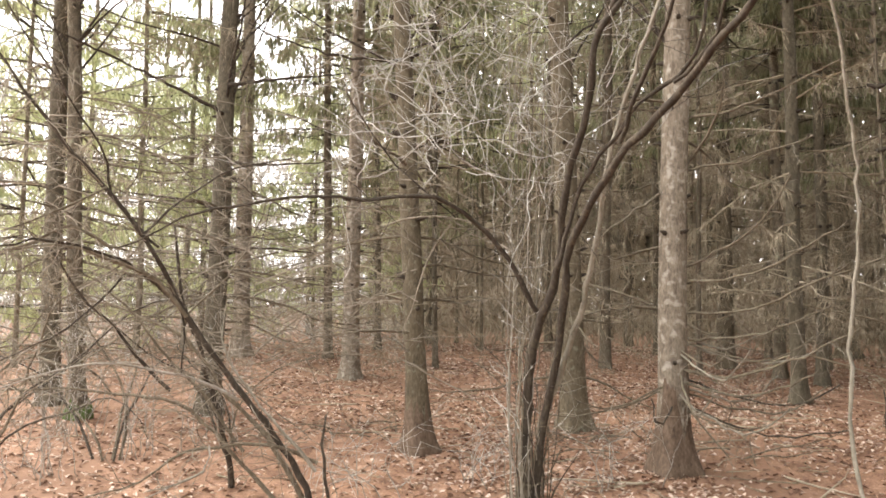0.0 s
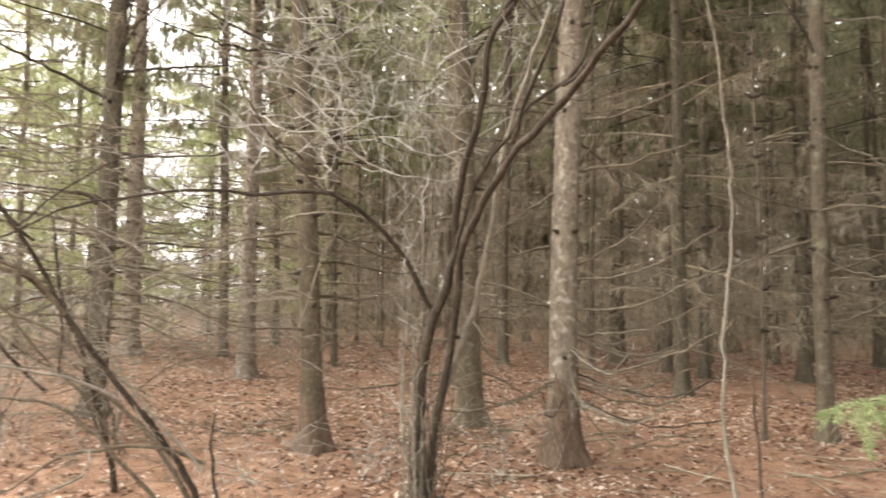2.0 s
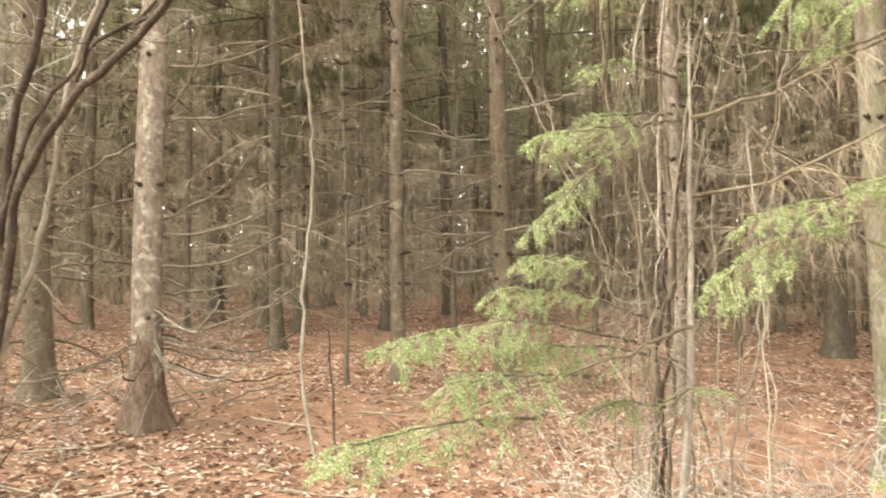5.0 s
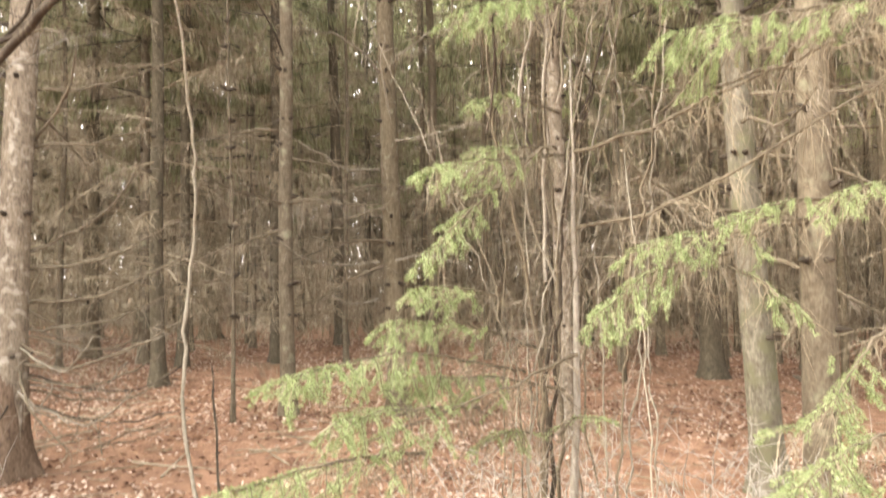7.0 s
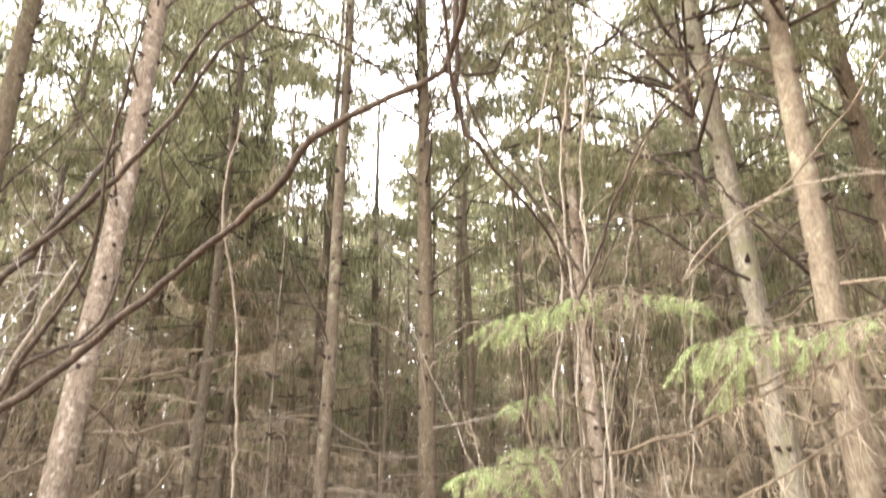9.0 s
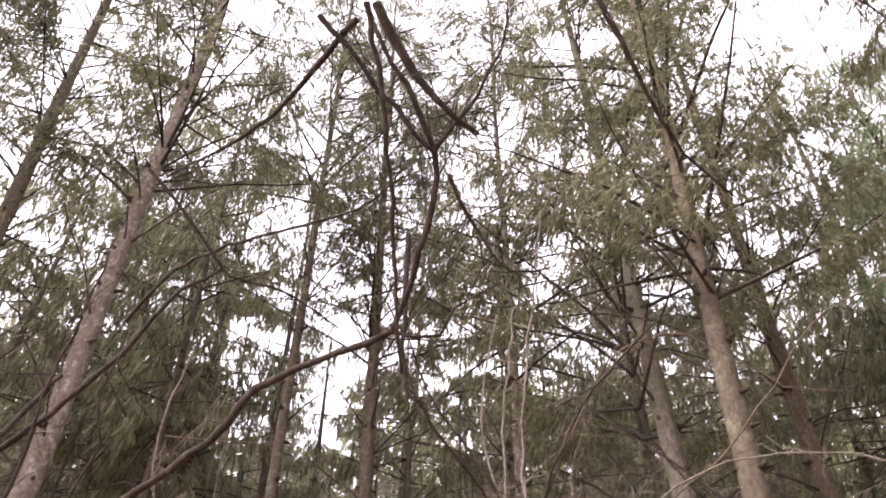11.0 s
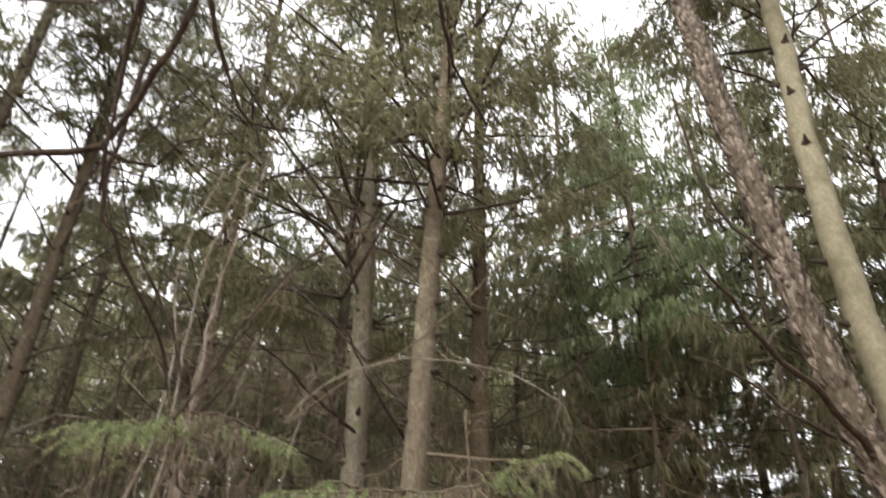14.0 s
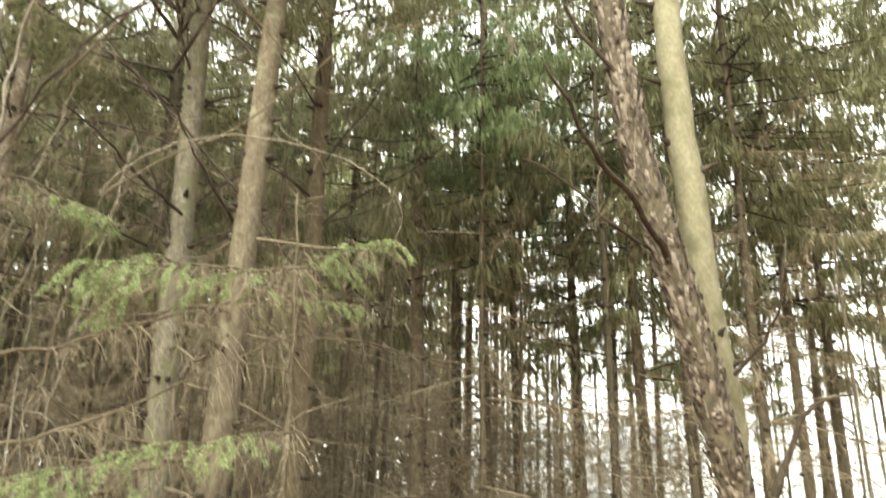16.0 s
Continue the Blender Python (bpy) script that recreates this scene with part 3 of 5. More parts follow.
tagged(part("plate_bark", bark_plates(j_line, j_rad, random.Random(8), 3400), BARK_SCALY, scaly_tree, "coarse curling bark plates", smooth=False), kind="stuff")
for me, n, mat in zip(NEAR_CROWNS[3], ("crown_wood", "foliage"), (STEM_DARK, NEEDLE)):
    ob = tagged(part(n, me, mat, scaly_tree), kind="stuff")
    ob.matrix_basis = pose(-0.8, 1.1, 0.4, 0, 0, 190) @ Matrix.Diagonal((0.75, 0.75, 0.95, 1))


# the rest of the plantation, in the distance and behind the path
def plantation():
    rng = random.Random(21)
    taken = [(o.location.x, o.location.y) for o in scene.objects if o.name.startswith(("spruce_tree", "leaning", "scaly"))]
    made = []
    for _ in range(4000):
        r, w = math.sqrt(rng.uniform(36, 26 ** 2)), rng.uniform(-180, 180)
        x, y = r * math.sin(radians(w)), r * math.cos(radians(w))
        # w: degrees to the right of straight ahead
        if -34 < w < 122:
            if r < 11.5 or r > 23 or any(abs(w - k) < 1.3 and r < 16 for k in (44.3, 76.6, 70.1, 78.1)):
                continue
            if 34 < w < 42 and 12.5 < r < 20:
                continue
            if w < -4 and (r < 13 or rng.random() < (0.65 if w < -25 else 0.25)):
                continue
            if 84 < w and (r > 22 or rng.random() < 0.5):
                continue
        elif r > 15 or -140 < w < -34 or rng.random() < 0.75:
            continue
        gap = (1.6 if 46 < w < 84 else 1.75) if r < 17 else 2.3
        if any((x - a) ** 2 + (y - b) ** 2 < gap ** 2 for a, b in taken):
            continue
        taken.append((x, y))
        made.append((x, y, w, rng.random()))
    for i, (x, y, w, q) in enumerate(made):
        edge = w < -2
        t = thing("spruce_tree", x, y, ground_z(x, y), LABELS["low" if edge else "far"], "tree", "spruces of the plantation", turn=360 * q)
        s = (0.3 if edge else 0.55) + 0.45 * ((q * 7) % 1)
        k = int(q * 1000)
        ob = part("trunk", FAR_TRUNKS[k % 5], (BARK, BARK_DARK, BARK_TAN)[k % 3], t)
        ob.scale = (s, s, 1)
        if not edge and (not 84 < w < 120 or k % 5 < 2):
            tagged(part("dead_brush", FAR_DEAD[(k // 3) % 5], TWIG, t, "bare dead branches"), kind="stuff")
        wood, green = LOW_CROWNS[k % 3] if edge else DIM_CROWNS[k % 3] if math.hypot(x, y) > 15.5 else FAR_CROWNS[(k // 7) % 4]
        if 4 < w < 48 and k % 5 < 2:
            continue
        lift = 1.6 if 0 < w < 30 else 0.4 if 0 < w < 46 else 0.5 if 0 < w < 83 else 3.0 if w >= 83 else 0.0
        # needle colour lightens towards the open sides, painting in the brightness there
        for n, me, mat in (("crown_wood", wood, STEM_DARK), ("foliage", green, NEEDLE_LIT if edge or 90 < w < 125 else NEEDLE_GREEN if w > 82 else NEEDLE)):
            ob = tagged(part(n, me, mat, t), kind="stuff")
            ob.location.z = lift
    slim = 0
    while slim < 115:
        # suppressed stems that never grew thick, between the rows
        r, w = rng.uniform(10.5, 23), max(rng.uniform(2, 96), rng.uniform(-120, 117))
        x, y = r * math.sin(radians(w)), r * math.cos(radians(w))
        if any((x - a) ** 2 + (y - b) ** 2 < 0.6 for a, b in taken) or (w < 30 and r < 12):
            continue
        taken.append((x, y))
        slim += 1
        t = thing("spruce_tree", x, y, ground_z(x, y), "thin suppressed spruce stem among the plantation rows", "tree", "spruces of the plantation", turn=360 * rng.random())
        ob = part("trunk", FAR_TRUNKS[slim % 5], (BARK_DARK, BARK)[slim % 2], t)
        k = rng.uniform(0.24, 0.5)
        ob.scale = (k, k, rng.uniform(0.5, 0.8))
        tagged(part("dead_brush", SLIM_DEAD[slim % 4], TWIG, t, "short bare dead branches"), kind="stuff")


plantation()


def far_woods():
    """The uncounted rows behind: slim trunks, dry brush below and needles above."""
    rng = random.Random(31)
    trunks, brush, green = Geo(), Geo(), Geo()

    def spot():
        r, w = rng.uniform(25, 40), radians(min(rng.uniform(-3, 97), rng.uniform(60, 101)))
        return r * math.sin(w), r * math.cos(w)
    for _ in range(330):
        x, y = spot()
        z = slope(x, y)
        trunks.tube([Vector((x, y, z - 0.1)), Vector((x + rng.gauss(0, 0.1), y, z + 7)), Vector((x + rng.gauss(0, 0.2), y, z + 14))], [rng.uniform(0.06, 0.13), 0.07, 0.02], 6)
    for g, n, z0, z1, wide in ((brush, 95000, 0.1, 8.5, 0.23), (green, 115000, 4.0, 17.0, 0.25)):
        for _ in range(n):
            x, y = spot()
            p = Vector((x, y, slope(x, y) + z0 + (z1 - z0) * rng.random()))
            if p.z - 1.6 > 0.5 * math.hypot(x, y) and 0.6 < x / y < 0.85:
                continue
            if (x > y * 20 or y < 0) and p.z > 2.5 and rng.random() < 0.75:
                continue
            if g is green and x < y * 1.2 and p.z < 9.5 and rng.random() < 0.45:
                continue
            if g is green and p.z < 11 and noise.noise((x * 0.22, y * 0.22, p.z * 0.3)) > 0.12:
                continue
            way = (Vector((0, 0, -rng.uniform(0.1, 1.0))) + unit(rng) * 0.7).normalized()
            g.strip(p, p + way * rng.uniform(0.25, 0.7), wide * rng.uniform(0.5, 1.3), unit(rng))
    for _ in range(48000):
        # dead twigs hang loose in the dim space between the trunks, imitating haze
        r, w = math.sqrt(rng.uniform(13.5 ** 2, 26 ** 2)), radians(min(rng.uniform(0, 92), rng.uniform(70, 98)))
        x, y = r * math.sin(w), r * math.cos(w)
        p = Vector((x, y, ground_z(x, y) + 1.2 + (9.0 if w < 0.8 else 6.2) * rng.random()))
        way = (Vector((0, 0, -1)) + unit(rng) * 0.35).normalized()
        brush.strip(p, p + way * rng.uniform(0.2, 0.6), 0.01 + 0.016 * rng.random(), unit(rng))
    for _ in range(24000):
        r, w = rng.uniform(13.5, 26), radians(rng.uniform(-1, 97))
        x, y = r * math.sin(w), r * math.cos(w)
        p = Vector((x, y, ground_z(x, y) + 1.7 * rng.random() ** 1.8))
        brush.strip(p, p + (unit(rng) * 0.6 + Vector((0, 0, 0.8))).normalized() * rng.uniform(0.2, 0.7), 0.012 + 0.02 * rng.random(), unit(rng))
    for _ in range(19000):
        # drooping dry twigs low down towards the bright side
        r, w = rng.uniform(11, 22), radians(rng.uniform(86, 105))
        x, y = r * math.sin(w), r * math.cos(w)
        p = Vector((x, y, ground_z(x, y) + 0.2 + 3.3 * rng.random()))
        way = (unit(rng) + Vector((0, 0, -0.3))).normalized()
        brush.strip(p, p + way * rng.uniform(0.3, 0.8), 0.01 + 0.012 * rng.random(), unit(rng))
    edge = Geo()
    for _ in range(10000):
        r, w = rng.uniform(15, 30), radians(rng.uniform(-42, 1))
        x, y = r * math.sin(w), r * math.cos(w)
        p = Vector((x, y, ground_z(x, y) + 2.6 * rng.random() ** 2.0))
        way = (unit(rng) + Vector((0, 0, 0.5))).normalized()
        edge.strip(p, p + way * rng.uniform(0.3, 0.9), 0.014 + 0.014 * rng.random(), unit(rng))
    rim = Geo()
    for _ in range(22000):
        r, w = rng.uniform(38, 62), radians(rng.uniform(-48, 3))
        x, y = r * math.sin(w), r * math.cos(w)
        p = Vector((x, y, slope(x, y) + 12 * rng.random() ** 1.4))
        rim.strip(p, p + (unit(rng) * 0.6 + Vector((0, 0, 0.8))).normalized() * rng.uniform(0.6, 2.2), 0.06 + 0.12 * rng.random(), unit(rng))
    for _ in range(17000):
        r, w = rng.uniform(18, 46), radians(rng.uniform(90, 128))
        x, y = r * math.sin(w), r * math.cos(w)
        p = Vector((x, y, slope(x, y) + 9 * rng.random() ** 1.3))
        rim.strip(p, p + (unit(rng) + Vector((0, 0, 0.15))).normalized() * rng.uniform(0.4, 1.4), 0.02 + 0.04 * rng.random(), unit(rng))
    # the pale twig colour of scrub and brush paints the bright haze outside
    tagged(part("far_brush", rim, TWIG_PALE, None), "leafless scrub beyond the open edge, coloured pale as haze", "woods", kind="stuff")
    tagged(part("edge_brush", edge, TWIG_PALE, None), "leafless brush at the open edge of the wood, coloured pale as haze", "brush", kind="stuff")
    for g, n, mat, label in ((trunks, "far_woods", BARK_DARK, "dense rows of far spruce trunks"), (brush, "far_brush", TWIG, "grey-brown dead brush between far trunks, paled for haze"), (green, "far_crowns", NEEDLE, "dull green far spruce crowns")):
        tagged(part(n, g, mat, None), label, "woods", kind="stuff")


far_woods()


# ---- shrubs and saplings ----
def stem(parent, pts, r0, r1, mat, name="stem", label="", wobble=0.006, twigs=0, twig_len=0.3, sag=0.2, twig_mat=None, seed=0, sides=8, twig_r=0.0022):
    """A bent stem through a few points, with fine twigs of its own."""
    rng = random.Random(seed + int(1000 * abs(pts[0][0]) + 77 * abs(pts[-1][2])))
    o = parent.matrix_basis.translation if parent.parent is None else parent.parent.matrix_basis.translation
    line = [p - o for p in smooth_line(pts, 0.09, wobble, rng)]
    g = Geo()
    g.tube(line, [r * rng.uniform(0.9, 1.12) for r in taper(len(line), r0, r1)], sides)
    ob = part(name, g, mat, parent, label)
    if twigs:
        t = Geo()
        twiglets(t, line, rng, twigs, twig_len, sag, twig_r, 0.1, 4, 5)
        tagged(part("twig_fringe", t, twig_mat or mat, ob), kind="stuff")
    return ob, line


shrub = thing("shrub", 0.76, 4.73, ground_z(0.76, 4.73), "bare many-stemmed shrub with dark arching limbs", "shrub")
stem(shrub, [(0.77, 4.73, 0.24), (0.82, 4.68, 0.88), (0.88, 4.49, 1.37), (0.89, 4.25, 1.88), (1.02, 3.82, 2.28), (1.23, 3.54, 2.55), (1.30, 3.33, 2.66), (1.46, 2.84, 2.94), (1.51, 2.35, 3.08), (1.54, 2.11, 3.25), (1.67, 1.78, 3.36), (1.76, 1.58, 3.41), (1.65, 1.34, 3.61), (1.59, 1.20, 3.75), (1.49, 1.11, 3.90), (1.28, 1.07, 4.05), (1.07, 1.07, 4.25)], 0.027, 0.01, STEM_DARK, "limb", "long dark limb arching overhead", twigs=26, twig_len=0.5, sag=0.0)
stem(shrub, [(1.76, 1.58, 3.41), (1.88, 1.41, 3.38), (1.88, 1.35, 3.47), (1.98, 1.19, 3.59)], 0.008, 0.003, STEM_DARK, twigs=6)
stem(shrub, [(0.73, 4.79, 0.22), (0.73, 4.73, 1.01), (0.76, 4.60, 1.40), (0.86, 4.46, 1.77), (0.86, 4.23, 2.23), (0.93, 4.00, 2.60), (0.94, 3.88, 2.84), (0.94, 3.87, 2.94), (1.03, 3.75, 3.11), (1.33, 3.69, 3.85)], 0.032, 0.014, STEM_DARK, twigs=18, twig_len=0.5, sag=-0.2)
stem(shrub, [(1.07, 3.88, 2.41), (1.11, 3.66, 2.64), (1.17, 3.42, 2.89), (1.16, 3.24, 3.12), (1.09, 3.08, 3.47), (1.08, 2.94, 3.76), (1.05, 2.84, 4.05)], 0.013, 0.004, STEM_DARK, twigs=14, twig_len=0.4, sag=0.0)
stem(shrub, [(1.26, 3.59, 2.65), (1.34, 3.40, 2.74), (1.37, 3.18, 2.99), (1.37, 2.99, 3.24), (1.27, 2.93, 3.40), (1.27, 2.83, 3.62)], 0.01, 0.003, STEM_DARK, twigs=10, twig_len=0.3, sag=0.0)
stem(shrub, [(0.98, 3.91, 3.05), (1.12, 3.49, 3.26), (1.24, 3.09, 3.49), (1.32, 2.87, 3.73), (1.39, 2.67, 3.95), (1.48, 2.50, 4.07)], 0.019, 0.008, STEM_DARK, twigs=14, twig_len=0.5, sag=0.0)
stem(shrub, [(0.81, 4.75, 0.67), (0.83, 4.68, 0.91), (0.93, 4.60, 1.23), (1.01, 4.47, 1.60), (1.06, 4.34, 1.96), (1.08, 4.22, 2.27), (1.17, 4.08, 2.72), (1.23, 4.01, 2.95), (1.31, 3.94, 3.21)], 0.021, 0.01, STEM_GREY, twigs=12, twig_len=0.5, sag=-0.1)
stem(shrub, [(0.77, 4.61, 1.51), (0.57, 4.47, 1.83), (0.36, 4.32, 2.03), (0.12, 4.17, 2.14), (-0.27, 4.08, 2.12), (-0.50, 3.99, 2.12), (-0.76, 3.96, 2.08), (-1.01, 3.92, 2.03), (-1.16, 3.88, 1.97), (-1.46, 3.85, 1.82)], 0.017, 0.004, STEM_DARK, "limb", "thin limb arching to the side", twigs=30, twig_len=0.5, sag=0.1)
stem(shrub, [(0.84, 4.36, 1.79), (0.94, 4.18, 2.23), (1.09, 3.90, 2.49), (1.15, 3.79, 2.60), (1.29, 3.62, 2.70), (1.36, 3.56, 2.79), (1.37, 3.45, 3.01)], 0.014, 0.008, STEM_DARK, twigs=10, twig_len=0.4)
stem(shrub, [(0.12, 4.17, 2.14), (-0.10, 4.16, 2.33), (-0.22, 4.15, 2.48), (-0.39, 4.19, 2.77)], 0.006, 0.003, STEM_DARK, twigs=8)
srng = random.Random(5)
for k in range(38):
    a = srng.uniform(0, 6.28)
    x0, y0 = 0.76 + 0.16 * math.cos(a) * srng.random(), 4.73 + 0.16 * math.sin(a) * srng.random()
    x1, y1, z1 = x0 + srng.gauss(0.03, 0.09), y0 + srng.gauss(-0.1, 0.1), srng.choice((0.5, 0.7, 0.9, 1.1, 1.3, 3.2))
    stem(shrub, [(x0, y0, 0.2), (x0 + 0.3 * (x1 - x0), y0, 0.2 + z1 * 0.35), (x1, y1, z1)], srng.uniform(0.003, 0.0055), 0.002, srng.choice((STEM_DARK, STEM_OLIVE, STEM_GREY)), "shoot", twigs=4 if z1 > 2 else 2, seed=k, sides=5)
for k in range(14):
    x0, y0 = 0.74 + srng.gauss(0, 0.07), 4.75 + srng.gauss(0, 0.06)
    x1, z1 = x0 + srng.gauss(0.02, 0.14), srng.uniform(2.4, 3.6)
    stem(shrub, [(x0, y0, 0.2), (x0 + srng.gauss(-0.02, 0.03), y0, 1.1), (x0 + 0.5 * (x1 - x0), y0 - 0.1, 2.0), (x1, y0 - 0.25, z1)], srng.uniform(0.0035, 0.005), 0.002, srng.choice((STEM_GREY, STEM_PALE, STEM_OLIVE)), "shoot", "", 0.008, 5, 0.35, -0.1, TWIG_PALE, 500 + k, 5)
tangle = Geo()
for k in range(150):
    p = Vector((srng.gauss(0.3, 0.38), srng.gauss(4.45, 0.3), srng.uniform(2.3, 3.5)))
    way = Vector((srng.uniform(-1, 0.6), srng.uniform(-0.4, 0.4), srng.uniform(-0.3, 0.9))).normalized()
    line = [p]
    for j in range(9):
        way = (way + unit(srng) * 0.42).normalized()
        line.append(line[-1] + way * 0.085)
    o = shrub.matrix_basis.translation
    line = [q - o for q in line]
    tangle.tube(line, taper(10, 0.003, 0.0011), 4)
    twiglets(tangle, line, srng, 6, 0.22, 0.0, 0.0015, 0.1, 3, 4)
tagged(part("vine_tangle", tangle, TWIG_PALE, shrub, "pale grey tangle of dry vine twigs"), kind="stuff")

thicket = thing("shrub", -0.6, 4.85, ground_z(-0.6, 4.85), "leaning bare shrub with crossing thin branches", "shrub")
stem(thicket, [(-0.56, 4.84, 0.28), (-0.77, 4.81, 0.68), (-1.10, 4.69, 1.13), (-1.32, 4.58, 1.49), (-1.49, 4.45, 1.86), (-1.68, 4.34, 2.14), (-1.87, 4.23, 2.37), (-2.04, 4.12, 2.62), (-2.23, 4.00, 2.91)], 0.023, 0.007, STEM_DARK, twigs=80, twig_len=0.6, sag=0.1, twig_mat=TWIG_NEAR, twig_r=0.003)
stem(thicket, [(-0.62, 4.94, 0.27), (-0.90, 4.92, 0.73), (-1.15, 4.91, 0.98), (-1.40, 4.89, 1.33), (-1.69, 4.89, 1.46), (-2.09, 5.00, 1.60)], 0.018, 0.005, STEM_OLIVE, twigs=50, twig_len=0.5, twig_mat=TWIG_NEAR, twig_r=0.003)
stem(thicket, [(-1.22, 5.46, 0.28), (-1.24, 5.34, 0.58), (-1.40, 5.20, 1.24), (-1.50, 5.08, 1.61), (-1.55, 5.04, 2.05)], 0.022, 0.008, STEM_DARK, twigs=40, twig_len=0.5, twig_mat=TWIG_NEAR, twig_r=0.003)
stem(thicket, [(-0.48, 4.73, 0.33), (-0.52, 4.70, 0.70), (-0.50, 4.69, 0.89)], 0.013, 0.005, STEM_DARK, twigs=6, twig_mat=TWIG_NEAR, twig_r=0.003)
stem(thicket, [(-0.82, 4.94, 0.31), (-1.07, 4.94, 0.57), (-1.36, 4.92, 0.88), (-1.65, 4.93, 0.95), (-2.04, 4.94, 1.00), (-2.52, 4.86, 1.00)], 0.015, 0.004, STEM_OLIVE, twigs=45, twig_len=0.5, twig_mat=TWIG_NEAR, twig_r=0.003)
stem(thicket, [(-1.32, 4.58, 1.47), (-1.46, 4.47, 1.67), (-1.71, 4.37, 1.80), (-1.95, 4.27, 1.87), (-2.21, 4.19, 1.81)], 0.015, 0.005, STEM_OLIVE, twigs=40, twig_len=0.5, twig_mat=TWIG_NEAR, twig_r=0.003)
stem(thicket, [(-1.03, 4.70, 0.97), (-1.18, 4.60, 1.08), (-1.41, 4.50, 1.16), (-1.67, 4.41, 1.20), (-1.94, 4.32, 1.17), (-2.23, 4.24, 1.07)], 0.01, 0.004, STEM_PALE, twigs=50, twig_len=0.5, twig_mat=TWIG_NEAR, twig_r=0.003)
stem(thicket, [(-0.56, 4.81, 0.58), (-0.83, 4.71, 0.70), (-1.31, 4.64, 0.68), (-1.50, 4.45, 0.55), (-1.77, 4.37, 0.48)], 0.012, 0.004, STEM_OLIVE, twigs=30, twig_len=0.4, twig_mat=TWIG_NEAR, twig_r=0.003)
stem(thicket, [(-1.64, 4.26, 1.84), (-1.82, 4.16, 1.96), (-1.98, 4.07, 1.85), (-2.16, 3.99, 1.79)], 0.011, 0.004, STEM_OLIVE, twigs=34, twig_len=0.5, twig_mat=TWIG_NEAR, twig_r=0.003)
stem(thicket, [(-1.31, 4.72, 1.37), (-1.44, 4.63, 1.59), (-1.63, 4.40, 1.78), (-1.81, 4.22, 1.85), (-1.94, 3.99, 1.86), (-2.08, 3.75, 1.79)], 0.013, 0.005, STEM_DARK, twigs=22, twig_len=0.45, twig_mat=TWIG_NEAR, twig_r=0.0024)
stem(thicket, [(-1.48, 4.85, 1.01), (-1.62, 4.82, 1.15), (-1.79, 4.72, 1.40), (-1.96, 4.60, 1.61), (-2.06, 4.44, 1.85)], 0.012, 0.004, STEM_DARK, twigs=22, twig_len=0.45, twig_mat=TWIG_NEAR, twig_r=0.0024)
stem(thicket, [(-1.05, 5.00, 0.61), (-1.31, 5.00, 0.96), (-1.52, 4.96, 1.18), (-1.71, 4.86, 1.46), (-1.88, 4.74, 1.65), (-2.04, 4.56, 1.76)], 0.011, 0.004, STEM_OLIVE, twigs=22, twig_len=0.45, twig_mat=TWIG_NEAR, twig_r=0.0024)
stem(thicket, [(-0.55, 4.66, 0.56), (-0.83, 4.73, 0.86), (-1.05, 4.77, 1.11), (-1.16, 4.81, 1.33), (-1.16, 4.86, 1.54)], 0.011, 0.004, STEM_GREY, twigs=22, twig_len=0.45, twig_mat=TWIG_NEAR, twig_r=0.0024)
stem(thicket, [(-1.47, 4.50, 1.87), (-1.69, 4.35, 2.14), (-1.72, 4.24, 2.40), (-1.84, 4.07, 2.64), (-1.91, 3.81, 3.00)], 0.009, 0.003, STEM_DARK, twigs=22, twig_len=0.45, twig_mat=TWIG_NEAR, twig_r=0.0024)
stem(thicket, [(-1.42, 4.69, 1.61), (-1.35, 4.71, 1.33), (-1.37, 4.69, 1.13)], 0.008, 0.004, STEM_DARK, twigs=22, twig_len=0.45, twig_mat=TWIG_NEAR, twig_r=0.0024)
stem(thicket, [(-1.68, 4.24, 2.18), (-1.82, 4.09, 2.05), (-1.96, 3.92, 1.94), (-2.09, 3.75, 1.85)], 0.007, 0.003, STEM_OLIVE, twigs=22, twig_len=0.45, twig_mat=TWIG_NEAR, twig_r=0.0024)
stem(thicket, [(-1.67, 4.50, 1.70), (-1.85, 4.43, 1.47), (-1.95, 4.27, 1.35), (-2.12, 4.07, 1.24)], 0.007, 0.003, STEM_DARK, twigs=22, twig_len=0.45, twig_mat=TWIG_NEAR, twig_r=0.0024)
stem(thicket, [(-1.36, 4.71, 1.47), (-1.15, 4.81, 1.72), (-1.00, 4.88, 1.97), (-0.93, 4.87, 2.23)], 0.007, 0.003, STEM_OLIVE, twigs=22, twig_len=0.45, twig_mat=TWIG_NEAR, twig_r=0.0024)
stem(thicket, [(-1.56, 4.47, 1.94), (-1.34, 4.57, 2.18), (-1.08, 4.71, 2.38), (-0.76, 4.85, 2.48)], 0.007, 0.003, STEM_DARK, twigs=22, twig_len=0.45, twig_mat=TWIG_NEAR, twig_r=0.0024)
stem(thicket, [(-1.16, 4.46, 0.60), (-1.21, 4.33, 0.58), (-1.34, 4.08, 0.58)], 0.007, 0.004, STEM_GREY, twigs=4, twig_len=0.3, twig_mat=TWIG_NEAR)
stem(thicket, [(-1.16, 4.58, 0.72), (-1.18, 4.50, 0.59), (-1.39, 4.15, 0.52)], 0.006, 0.003, STEM_PALE, twigs=4, twig_len=0.3, twig_mat=TWIG_NEAR)

